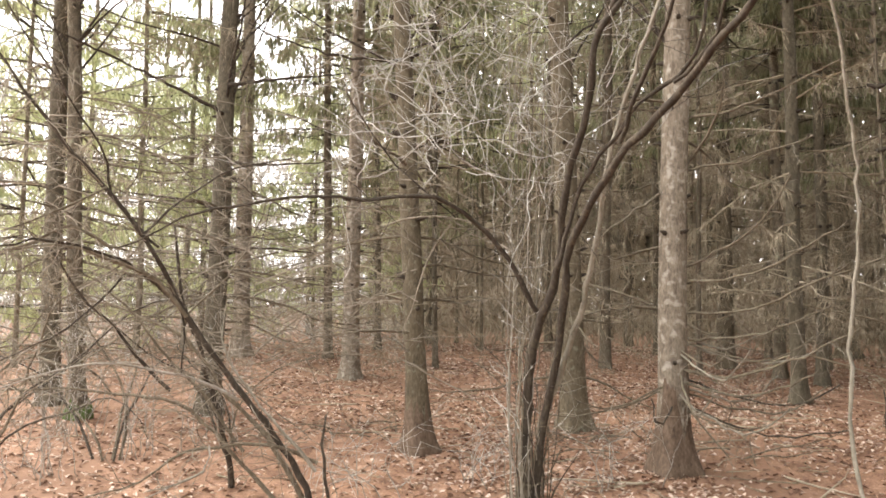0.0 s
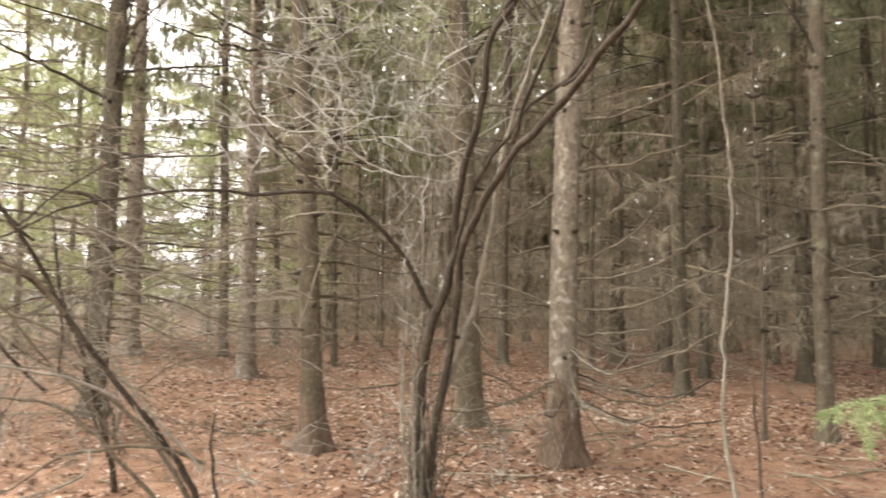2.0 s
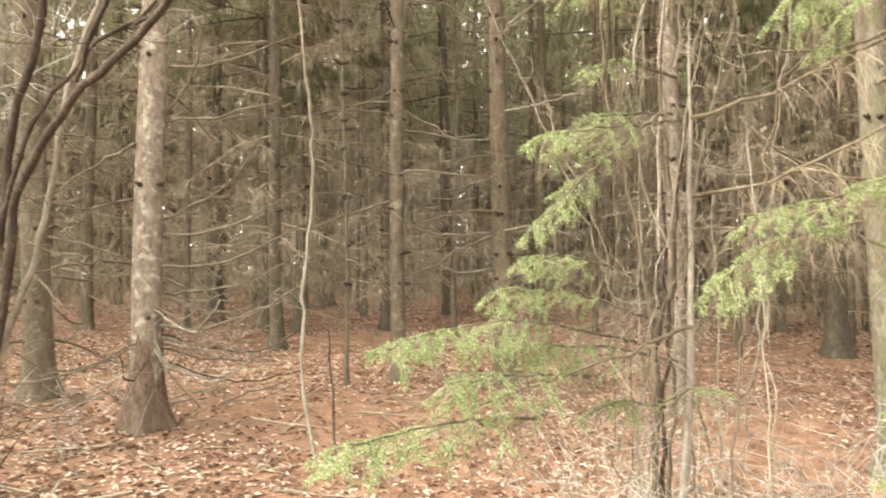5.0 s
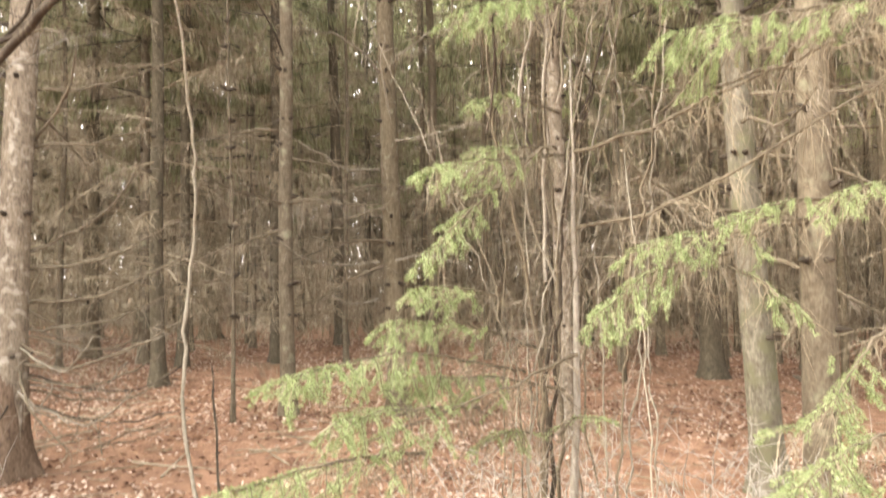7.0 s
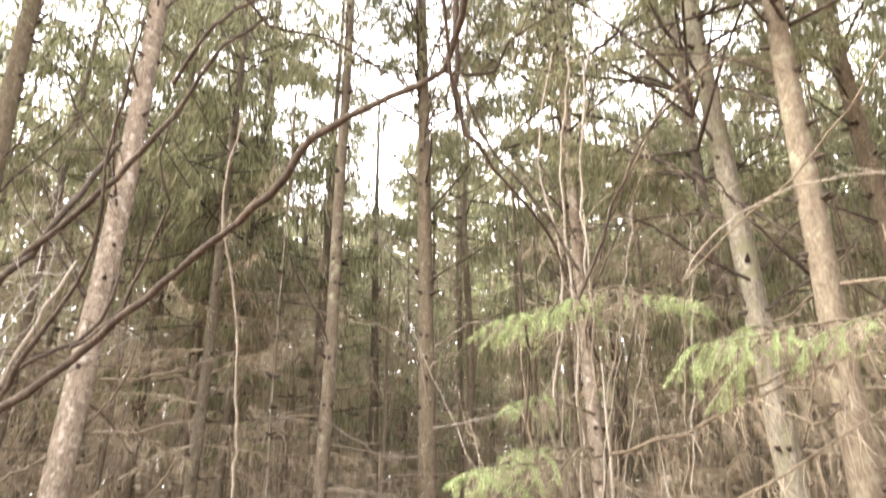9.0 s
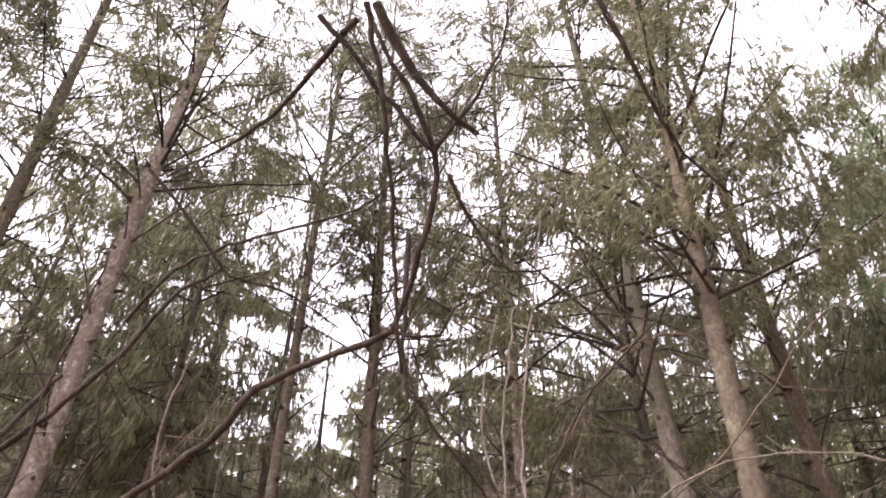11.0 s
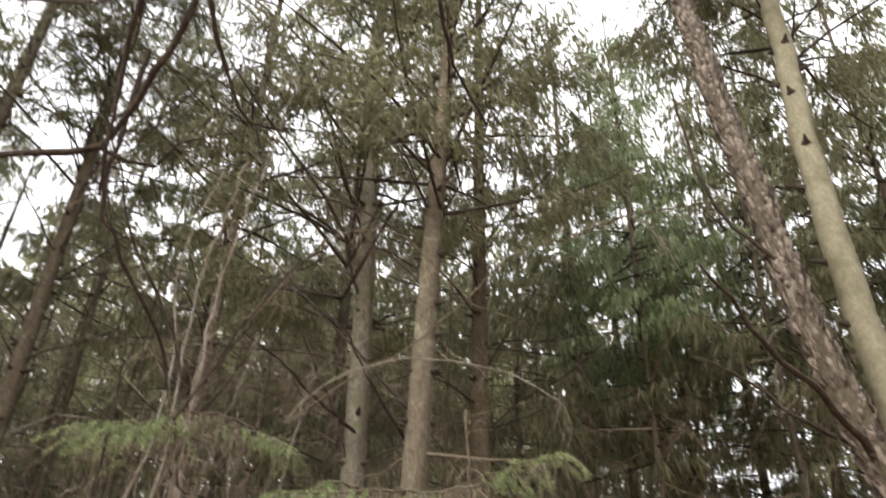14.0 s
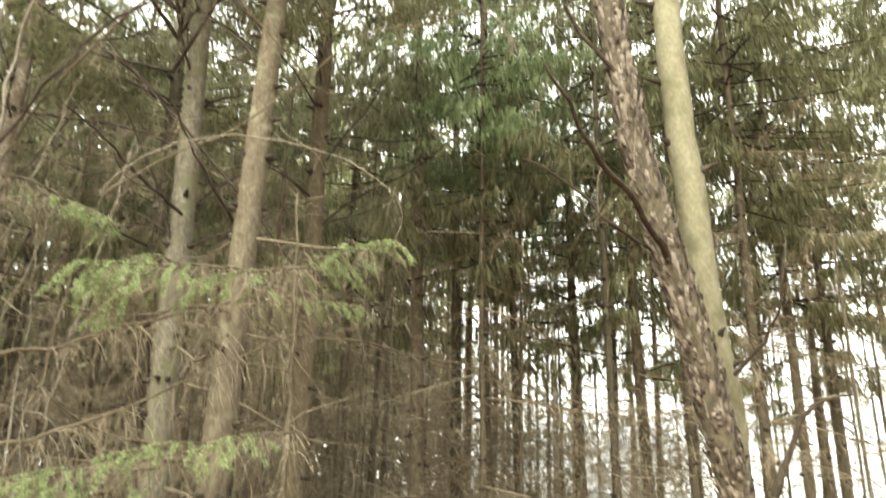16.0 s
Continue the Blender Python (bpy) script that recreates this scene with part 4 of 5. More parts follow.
mesh_rng = random.Random(15)
mesh_twigs = Geo()
o = thicket.matrix_basis.translation
for k in range(150):
    p = Vector((mesh_rng.uniform(-3.3, 0.5), mesh_rng.uniform(4.9, 7.2), mesh_rng.uniform(1.0, 3.0)))
    way = Vector((mesh_rng.choice((-1, 1)) * mesh_rng.uniform(0.5, 1), mesh_rng.uniform(-0.3, 0.3), mesh_rng.gauss(0.1, 0.35))).normalized()
    line = []
    for j in range(11):
        line.append(p - o)
        way = (way + unit(mesh_rng) * 0.2 + Vector((0, 0, -0.04 if j < 6 else 0.06))).normalized()
        p = p + way * 0.11
    mesh_twigs.tube(line, taper(11, mesh_rng.uniform(0.004, 0.007), 0.0018), 4)
    twiglets(mesh_twigs, line, mesh_rng, 7, 0.4, 0.0, 0.003, 0.1, 3, 4)
tagged(part("twig_mesh", mesh_twigs, TWIG_NEAR, thicket, "criss-crossing dry grey-brown twigs"), kind="stuff")

sapling = thing("sapling", 2.39, 3.91, ground_z(2.39, 3.91), "slender grey-green sapling stem with crooked foot", "sapling")
stem(sapling, [(2.39, 3.91, 0.38), (2.37, 4.02, 0.67), (2.38, 4.09, 0.96), (2.42, 4.12, 1.44), (2.45, 4.09, 1.89), (2.42, 4.04, 2.34), (2.33, 3.96, 2.73), (2.22, 3.86, 3.10), (2.13, 3.79, 3.34), (2.01, 3.73, 3.57), (1.93, 3.61, 3.86), (1.90, 3.42, 4.17)], 0.0125, 0.006, STEM_GREY, twigs=8, twig_len=0.4)
sapling_short = thing("sapling", 2.49, 4.0, ground_z(2.49, 4.0), "short thin dead sapling stem", "sapling")
stem(sapling_short, [(2.49, 3.87, 0.43), (2.51, 3.94, 0.77), (2.51, 3.99, 1.14)], 0.009, 0.004, STEM_DARK, twigs=3)

def arching_shrub(x, y, shoots, reach, lean, seed):
    """A bare shrub whose long shoots rise and bow over."""
    rng = random.Random(seed)
    t = thing("shrub", x, y, ground_z(x, y), "bare shrub with long thin arching shoots", "shrub")
    for k in range(shoots):
        a = rng.gauss(lean, 1.0)
        out = Vector((math.cos(a), math.sin(a), 0))
        p, way = Vector((rng.gauss(0, 0.08), rng.gauss(0, 0.08), 0.0)), (out * rng.uniform(0.15, 0.7) + Vector((0, 0, 1))).normalized()
        ln, line = reach * rng.uniform(0.5, 1.0), []
        for j in range(14):
            line.append(p.copy())
            way = (way + out * 0.05 + unit(rng) * 0.27 + Vector((0, 0, -0.06))).normalized()
            p = p + way * ln / 13
        g = Geo()
        g.tube(line, taper(14, rng.uniform(0.007, 0.014), 0.002), 5)
        b = part("shoot", g, rng.choice((STEM_DARK, STEM_DARK, STEM_OLIVE)), t)
        g = Geo()
        twiglets(g, line, rng, 11, 0.6, -0.1, 0.0028, 0.2, 3, 5)
        tagged(part("twig_fringe", g, TWIG_NEAR, b), kind="stuff")


for k, (x, y, n, reach, lean) in enumerate([(-3.0, 5.4, 6, 3.0, 0.5), (-2.4, 6.3, 5, 2.8, 2.0), (-1.5, 6.6, 4, 2.4, 2.5), (-3.9, 6.6, 6, 3.4, 0.3)]):
    arching_shrub(x, y, n, reach, lean, 300 + k)

# dead branches of the nearest trees, one by one
def dead_limb(tree, pts, r0=0.011, twigs=14, mat=STEM_DARK, name="dead_branch"):
    stem(tree, pts, r0, 0.005, mat, name, "", 0.008, twigs, 0.35, 0.35, TWIG_NEAR, 3, 5)


dead_limb(tree_d, [(2.12, 5.81, 1.88), (2.44, 5.38, 2.11), (2.57, 5.04, 2.47)], 0.0125, 14, STEM_OLIVE)
dead_limb(tree_d, [(2.13, 5.82, 1.75), (2.45, 5.40, 1.81), (2.89, 4.95, 2.14)], 0.0125, 14, STEM_OLIVE)
dead_limb(tree_d, [(2.14, 5.84, 1.52), (2.45, 5.42, 1.56), (2.91, 4.98, 1.86)], 0.0125, 14, STEM_OLIVE)
dead_limb(tree_d, [(2.15, 5.85, 1.32), (2.54, 5.43, 1.39), (2.86, 5.10, 1.59)], 0.0125, 14, STEM_OLIVE)
dead_limb(tree_d, [(2.08, 5.77, 1.09), (2.25, 5.26, 1.09), (2.49, 4.94, 1.22), (2.76, 4.61, 1.45)], 0.0125, 14, STEM_OLIVE)
dead_limb(tree_d, [(2.10, 5.78, 0.99), (2.42, 5.37, 0.94), (2.64, 4.94, 1.13)], 0.0125, 14, STEM_OLIVE)
dead_limb(tree_d, [(2.14, 5.82, 3.05), (2.39, 5.51, 3.04), (2.61, 5.09, 3.12), (2.79, 4.78, 3.20)], 0.0125, 14, STEM_OLIVE)
dead_limb(tree_d, [(2.15, 5.85, 2.68), (2.25, 5.52, 2.95), (2.19, 5.20, 3.26)], 0.0125, 14, STEM_OLIVE)
dead_limb(tree_d, [(2.15, 5.85, 2.64), (2.43, 5.34, 2.64), (2.72, 5.02, 2.74)], 0.0125, 14, STEM_OLIVE)
dead_limb(tree_d, [(1.94, 5.94, 1.54), (1.57, 5.66, 1.56), (1.13, 5.38, 1.47)], 0.0125, 14, STEM_OLIVE)
dead_limb(tree_d, [(1.95, 5.87, 2.45), (1.53, 5.51, 2.20), (1.22, 5.24, 1.96)], 0.0125, 14, STEM_OLIVE)
dead_limb(tree_d, [(2.04, 5.77, 1.07), (2.02, 5.39, 0.79), (2.18, 5.20, 0.55)], 0.0125, 14, STEM_OLIVE)
dead_limb(tree_d, [(1.94, 5.83, 3.09), (1.53, 5.64, 3.07), (1.13, 5.36, 3.03)], 0.0125, 14, STEM_OLIVE)
dead_limb(tree_d, [(1.94, 5.91, 2.03), (1.52, 5.63, 1.93), (1.10, 5.44, 1.98)], 0.0125, 14, STEM_OLIVE)
whorl_rng = random.Random(41)
for k in range(15):
    a, z0, ln = whorl_rng.uniform(-2.9, 0.5), whorl_rng.uniform(0.78, 1.35), whorl_rng.uniform(0.6, 1.25)
    out = Vector((math.cos(a), math.sin(a), 0))
    base = Vector((2.04, 5.85, z0)) + out * 0.1
    dead_limb(tree_d, [base, base + out * ln * 0.35 - Vector((0, 0, 0.1 * ln)), base + out * ln * 0.7 - Vector((0, 0, 0.12 * ln)), base + out * ln + Vector((0, 0, whorl_rng.uniform(-0.05, 0.12)))], 0.009, 9, whorl_rng.choice((STEM_OLIVE, STEM_DARK, STEM_GREY)))
# dark bark here paints these limbs as silhouettes against the bright edge
dead_limb(tree_t, [(-2.10, 8.16, 3.62), (-2.53, 7.86, 3.80), (-3.19, 7.37, 4.04), (-3.54, 6.78, 4.10)], 0.022)
dead_limb(tree_t, [(-2.00, 8.20, 3.05), (-1.35, 7.88, 2.99), (-0.83, 7.95, 3.05)], 0.022)
dead_limb(tree_t, [(-2.05, 8.24, 2.56), (-2.33, 7.95, 2.61), (-3.05, 7.87, 2.67)], 0.022)
dead_limb(tree_t, [(-1.99, 8.14, 3.89), (-1.36, 7.81, 3.87), (-0.67, 7.88, 3.97)], 0.022)
dead_limb(tree_t, [(-2.08, 8.27, 2.14), (-1.45, 7.95, 2.12), (-0.99, 8.03, 2.08)], 0.022)
dead_limb(tree_b, [(-0.12, 6.37, 3.63), (-0.62, 6.20, 3.60), (-1.07, 6.11, 3.69), (-1.31, 5.91, 3.75)], 0.014)
dead_limb(tree_b, [(-0.09, 6.37, 3.72), (0.27, 6.34, 3.82), (0.44, 6.03, 3.85)], 0.014)
dead_limb(tree_r, [(5.27, 5.64, 1.86), (4.78, 5.66, 1.82), (4.35, 5.61, 1.88), (4.05, 5.56, 2.02)], 0.013, 8, STEM_GREY)
dead_limb(tree_r, [(5.27, 5.64, 1.50), (4.95, 5.66, 1.45), (4.67, 5.63, 1.53)], 0.013, 2, STEM_GREY)
dead_limb(tree_r, [(5.39, 5.53, 1.87), (5.56, 5.22, 1.90), (5.75, 4.88, 1.80)], 0.012, 8, STEM_GREY)
dead_limb(tree_r, [(5.22, 5.56, 2.77), (4.87, 5.59, 2.74), (4.49, 5.61, 2.85), (4.11, 5.60, 3.01)], 0.012, 10, STEM_GREY)
dead_limb(tree_r, [(5.30, 5.42, 3.04), (5.46, 5.11, 3.07), (5.63, 4.60, 3.15)], 0.012, 10, STEM_GREY)
dead_limb(tree_r, [(5.09, 5.40, 3.67), (4.80, 5.32, 3.81), (4.45, 5.30, 3.88), (4.09, 5.32, 3.85)], 0.013, 10, STEM_GREY)
dead_limb(tree_r, [(5.17, 5.26, 3.82), (5.29, 4.92, 3.99), (5.36, 4.55, 3.96)], 0.012, 10, STEM_GREY)
dead_limb(tree_r, [(5.16, 5.34, 3.28), (4.98, 5.24, 3.61), (4.86, 5.08, 3.92)], 0.012, 2, STEM_GREY)
dead_limb(scaly_tree, [(3.92, -1.12, 2.83), (3.41, -0.83, 3.01), (3.16, -0.65, 3.10), (2.85, -0.43, 3.31)], 0.022, 8)
dead_limb(scaly_tree, [(4.19, -1.10, 2.98), (3.93, -0.85, 3.05), (3.75, -0.58, 3.22), (3.61, -0.38, 3.27)], 0.012, 8)
dead_limb(scaly_tree, [(3.69, -0.86, 3.79), (3.57, -0.61, 4.09), (3.36, -0.47, 4.76)], 0.013, 10)
dead_limb(smooth_tree, [(4.43, -1.52, 2.38), (4.28, -1.64, 2.52), (4.10, -1.69, 2.74), (4.02, -1.72, 2.99)], 0.013, 8)
dead_limb(scaly_tree, [(4.01, -1.52, 1.75), (3.94, -1.59, 1.97), (3.89, -1.72, 2.15), (3.88, -1.88, 2.20)], 0.022, 4)
moss = Geo()
for k in range(9):
    w = 2 * math.pi * k / 9
    p = Vector((0.105 * math.cos(w), 0.105 * math.sin(w), 0))
    moss.tube([p, p * 0.97 + Vector((0, 0, 0.1)), p * 0.85 + Vector((0, 0, 0.17 + 0.05 * math.sin(k * 2.3)))], [0.05, 0.04, 0.012], 6)
part("moss_cuff", moss, MOSS, tree_moss, "green moss cuff")


# ---- young spruces with green sprays ----
def spray(parent, pts, seed, side=0.33, mat=NEEDLE_FRESH, fresh=0.6):
    """A living branch: side shoots in a flat fan, clothed in short needles; older twigs bare."""
    rng = random.Random(seed)
    o = parent.matrix_basis.translation
    line = [p - o for p in smooth_line(pts, 0.05, 0.004, rng)]
    wood, green = Geo(), Geo()
    wood.tube(line, taper(len(line), 0.008, 0.0025), 5)
    shoots = []
    n = len(line)
    for i in range(2, n):
        t = i / (n - 1)
        along = (line[i] - line[i - 1]).normalized()
        across = along.cross(Vector((0, 0, 1)))
        if across.length < 0.1:
            across = Vector((1, 0, 0))
        across.normalize()
        for sgn in (-1, 1):
            if rng.random() < 0.12:
                continue
            ln = side * (1.15 - 0.75 * t) * rng.uniform(0.5, 1.25) + 0.05
            way = (along * rng.uniform(0.5, 1.0) + across * sgn + Vector((0, 0, rng.uniform(-0.8, 0.1)))).normalized()
            p, pts2 = line[i].copy(), []
            for k in range(5):
                pts2.append(p.copy())
                way = (way + unit(rng) * 0.12 + Vector((0, 0, -0.13))).normalized()
                p = p + way * ln / 4
            wood.tube(pts2, taper(5, 0.0025, 0.0012), 3)
            shoots.append((pts2, t))
            if ln > 0.12:
                for k in (2, 3):
                    w2 = (way + across * rng.choice((-1, 1)) * 0.9 + unit(rng) * 0.2).normalized()
                    l2 = ln * rng.uniform(0.3, 0.55)
                    q = pts2[k]
                    pts3 = [q, q + w2 * l2 * 0.5, q + w2 * l2 + Vector((0, 0, -0.1 * l2))]
                    wood.tube(pts3, [0.0018, 0.0014, 0.0008], 3)
                    shoots.append((pts3, t))
    shoots.append((line[-6:], 1.0))
    for sl, t in shoots:
        if rng.random() > (t - 0.28) * 2.3:
            continue
        for i in range(len(sl) - 1):
            d = sl[i + 1] - sl[i]
            ln = d.length
            if ln < 1e-4:
                continue
            d.normalize()
            for _ in range(max(3, int(ln * 1100))):
                q = sl[i] + d * rng.uniform(0, ln)
                s = d.cross(unit(rng)).normalized()
                way = (s + d * 0.75 + Vector((0, 0, 0.12))).normalized()
                green.strip(q, q + way * rng.uniform(0.012, 0.021), 0.0036, unit(rng))
    b = part("branch", wood, STEM_OLIVE, parent)
    tagged(part("foliage", green, mat, b, "fresh light green needles"), kind="stuff")
    dry = Geo()
    twiglets(dry, line, rng, int(60 * side / 0.2), 0.3, 0.9, 0.0014, 0.0, 3, 4)
    tagged(part("twig_fringe", dry, TWIG, b, "dry hanging twigs"), kind="stuff")


young = thing("young_spruce", 3.25, 2.1, ground_z(3.25, 2.1), "young spruce with thin stems and bright green sprays", "tree")

stem(young, [(3.29, 2.08, 0.23), (3.24, 1.99, 1.08), (3.16, 1.93, 1.84), (3.11, 1.89, 2.17), (3.12, 1.9, 2.6)], 0.025, 0.004, STEM_PALE, "stem", "pale straight stem", 0.002, 30, 0.4, 0.5, TWIG)
stem(young, [(3.34, 2.18, 0.22), (3.31, 2.13, 1.20), (3.19, 2.05, 1.85), (3.13, 2.07, 2.38), (3.25, 2.04, 2.95)], 0.012, 0.005, STEM_OLIVE, "stem", "", 0.008, 24, 0.45, 0.3, TWIG_NEAR)
stem(young, [(3.23, 2.15, 0.25), (3.17, 2.04, 1.43), (3.13, 1.95, 2.02), (3.21, 1.83, 2.54), (3.26, 1.74, 2.95)], 0.012, 0.005, STEM_DARK, "stem", "", 0.008, 24, 0.45, 0.3, TWIG_NEAR)
stem(young, [(3.21, 2.17, 0.26), (3.08, 2.08, 1.20), (2.91, 2.06, 1.78), (2.81, 2.12, 2.34), (2.79, 2.10, 2.77)], 0.012, 0.005, STEM_OLIVE, "stem", "", 0.008, 24, 0.45, 0.3, TWIG_NEAR)
stem(young, [(3.28, 2.24, 0.22), (3.26, 2.14, 1.64), (3.19, 2.17, 2.19), (3.11, 2.21, 2.68)], 0.012, 0.005, STEM_DARK, "stem", "", 0.008, 24, 0.45, 0.3, TWIG_NEAR)
stem(young, [(3.11, 1.89, 2.17), (3.21, 1.56, 2.24), (3.26, 1.21, 2.37), (3.28, 0.89, 2.44), (3.36, 0.65, 2.56)], 0.009, 0.004, STEM_OLIVE, "branch", "long bare branch with hanging twigs", 0.006, 110, 0.36, 1.0, TWIG, 0, 8, 0.0016)
stem(young, [(3.17, 1.93, 1.83), (3.22, 1.58, 1.88), (3.26, 1.24, 2.00), (3.22, 0.98, 2.12), (3.37, 0.66, 2.32)], 0.009, 0.004, STEM_OLIVE, "branch", "long bare branch with hanging twigs", 0.006, 110, 0.36, 1.0, TWIG, 0, 8, 0.0016)
stem(young, [(3.19, 1.95, 1.25), (2.53, 1.93, 1.14), (1.93, 1.99, 1.03)], 0.009, 0.003, STEM_OLIVE, "branch", "", 0.006, 24, 0.3, 0.6, TWIG)
young_edge = thing("young_spruce", 3.5, 0.62, ground_z(3.5, 0.62), "young spruce with drooping green sprays and dead inner twigs", "tree")
stem(young_edge, [(3.5, 0.62, 0.0), (3.48, 0.62, 1.2), (3.46, 0.64, 2.4), (3.4, 0.66, 3.0)], 0.02, 0.005, STEM_OLIVE, "stem", "", 0.006, 60, 0.5, 0.7, TWIG)
spray(young, [(3.23, 2.02, 2.19), (2.77, 1.99, 2.11), (2.32, 1.98, 2.03)], 100, 0.2)
spray(young, [(3.21, 2.05, 2.22), (2.96, 2.04, 2.19), (2.65, 2.04, 2.15)], 101, 0.16)
spray(young, [(3.01, 1.98, 2.19), (2.66, 2.0, 1.96), (2.31, 2.05, 1.69)], 102, 0.16)
spray(young, [(3.19, 2.01, 2.38), (2.88, 2.07, 2.42), (2.63, 2.07, 2.34)], 103, 0.1)
spray(young, [(3.06, 2.17, 1.48), (2.67, 2.18, 1.56), (2.3, 2.13, 1.55)], 104, 0.13)
spray(young, [(3.12, 2.09, 1.27), (2.68, 2.16, 1.4), (2.24, 2.18, 1.43)], 105, 0.18)
spray(young, [(2.98, 2.09, 1.18), (2.29, 2.13, 1.31), (1.7, 2.09, 1.27)], 106, 0.26)
spray(young, [(3.16, 2.0, 1.09), (2.75, 2.06, 1.18), (2.3, 2.11, 1.21)], 107, 0.2)
spray(young, [(2.61, 2.04, 1.07), (2.13, 1.97, 1.13), (1.75, 1.9, 1.14)], 108, 0.24)
spray(young, [(2.24, 1.97, 0.96), (1.75, 1.88, 1.02), (1.31, 1.8, 1.03)], 109, 0.26)
spray(young, [(3.12, 2.01, 0.89), (3.01, 1.84, 1.0), (2.99, 1.69, 1.01)], 110, 0.1)
spray(young, [(3.1, 2.03, 0.89), (2.75, 2.0, 0.96), (2.58, 2.03, 0.92)], 111, 0.1)
spray(young_edge, [(3.45, 1.01, 1.82), (3.08, 1.13, 1.79), (2.74, 1.28, 1.72), (2.65, 1.36, 1.68)], 112, 0.2)
spray(young_edge, [(3.08, 1.16, 1.68), (2.79, 1.31, 1.62), (2.56, 1.42, 1.47)], 113, 0.24)
spray(young_edge, [(3.07, 1.18, 1.63), (3.03, 1.03, 1.56), (3.02, 0.89, 1.44)], 114, 0.14)
spray(young_edge, [(3.39, 0.84, 1.89), (3.14, 0.96, 1.86), (2.93, 1.1, 1.8)], 115, 0.13)
spray(young_edge, [(3.44, 0.59, 1.94), (3.22, 0.68, 1.91), (2.99, 0.77, 1.85)], 116, 0.17)
spray(young_edge, [(3.36, 0.6, 1.43), (3.03, 0.68, 1.37), (2.79, 0.74, 1.19)], 117, 0.18)
spray(young_edge, [(3.07, 0.82, 1.11), (2.94, 0.87, 1.1), (2.81, 0.93, 1.07)], 118, 0.1)
spray(young_edge, [(3.04, 0.52, 1.09), (2.7, 0.62, 1.1), (2.44, 0.72, 1.0)], 119, 0.24)
spray(young_edge, [(3.31, 0.72, 2.59), (3.05, 0.92, 2.54), (2.73, 1.2, 2.45)], 120, 0.26)
spray(young_edge, [(3.33, 0.57, 2.63), (3.11, 0.71, 2.54), (2.93, 0.89, 2.44)], 121, 0.22)
spray(young_edge, [(3.12, 1.01, 2.56), (3.0, 1.08, 2.5), (2.89, 1.18, 2.34)], 122, 0.2)
spray(young_edge, [(3.59, 0.96, 2.63), (3.47, 0.57, 2.71), (3.31, 0.21, 2.74)], 123, 0.2)
spray(young_edge, [(3.63, 0.94, 2.53), (3.6, 0.69, 2.54), (3.57, 0.37, 2.51)], 124, 0.12)
spray(young_edge, [(3.32, 1.1, 2.63), (3.06, 1.18, 2.58), (2.95, 1.26, 2.44)], 125, 0.2)
spray(young, [(3.19, 1.85, 2.83), (2.79, 1.89, 2.79), (2.49, 1.99, 2.68)], 126, 0.24)
spray(young, [(3.15, 1.89, 2.86), (3.09, 1.6, 2.85), (3.03, 1.33, 2.73)], 127, 0.18)
spray(young, [(3.21, 1.65, 2.91), (2.92, 1.71, 2.88), (2.66, 1.79, 2.74), (2.5, 1.86, 2.66)], 128, 0.18)
stem(young, [(3.21, 1.97, 2.20), (3.22, 1.85, 2.48), (3.09, 1.93, 2.73), (2.99, 1.70, 3.24), (2.96, 1.29, 3.74)], 0.007, 0.003, STEM_DARK, "stem", "", 0.006, 10, 0.35, 0.3, TWIG)
stem(young, [(3.00, 2.10, 2.41), (2.98, 2.05, 2.62), (2.88, 1.91, 3.07), (2.72, 1.90, 3.55), (2.62, 1.70, 4.03)], 0.008, 0.003, STEM_PALE, "stem", "", 0.006, 10, 0.35, 0.3, TWIG)
stem(young, [(3.21, 2.13, 1.59), (3.18, 2.09, 2.27), (3.06, 1.99, 2.85), (2.86, 1.87, 3.50), (2.65, 1.61, 4.06)], 0.01, 0.004, STEM_PALE, "stem", "", 0.006, 10, 0.35, 0.3, TWIG)
stem(young, [(2.87, 2.16, 2.24), (2.83, 2.10, 2.54), (2.74, 2.06, 2.85), (2.66, 1.97, 3.13)], 0.006, 0.003, STEM_DARK, "stem", "", 0.006, 10, 0.35, 0.3, TWIG)
stem(young, [(3.21, 1.97, 1.59), (3.22, 1.91, 2.04), (3.24, 1.75, 2.61), (3.20, 1.67, 2.86)], 0.007, 0.003, STEM_GREY, "stem", "", 0.006, 10, 0.35, 0.3, TWIG)
stem(young, [(3.08, 1.98, 1.59), (3.01, 2.06, 1.88), (2.95, 2.07, 2.18), (2.89, 2.09, 2.39)], 0.006, 0.003, STEM_GREY, "stem", "", 0.006, 10, 0.35, 0.3, TWIG)
stem(young, [(2.90, 2.12, 2.42), (2.86, 2.09, 2.63), (2.81, 2.02, 2.91), (2.72, 1.96, 3.16)], 0.006, 0.003, STEM_DARK, "stem", "", 0.006, 10, 0.35, 0.3, TWIG)
stem(young, [(2.91, 1.84, 2.99), (2.70, 1.89, 3.29), (2.47, 1.97, 3.51), (2.25, 1.96, 3.77), (2.03, 1.97, 3.96)], 0.008, 0.004, STEM_DARK, "stem", "", 0.006, 10, 0.35, 0.3, TWIG)
stem(young, [(2.98, 1.88, 2.37), (2.95, 1.83, 2.59), (2.89, 1.77, 2.87), (2.81, 1.72, 3.22)], 0.006, 0.003, STEM_GREY, "stem", "", 0.006, 10, 0.35, 0.3, TWIG)
stem(young, [(3.02, 1.82, 2.38), (3.00, 1.73, 2.66), (3.04, 1.57, 2.84)], 0.005, 0.003, STEM_GREY, "stem", "", 0.006, 10, 0.35, 0.3, TWIG)
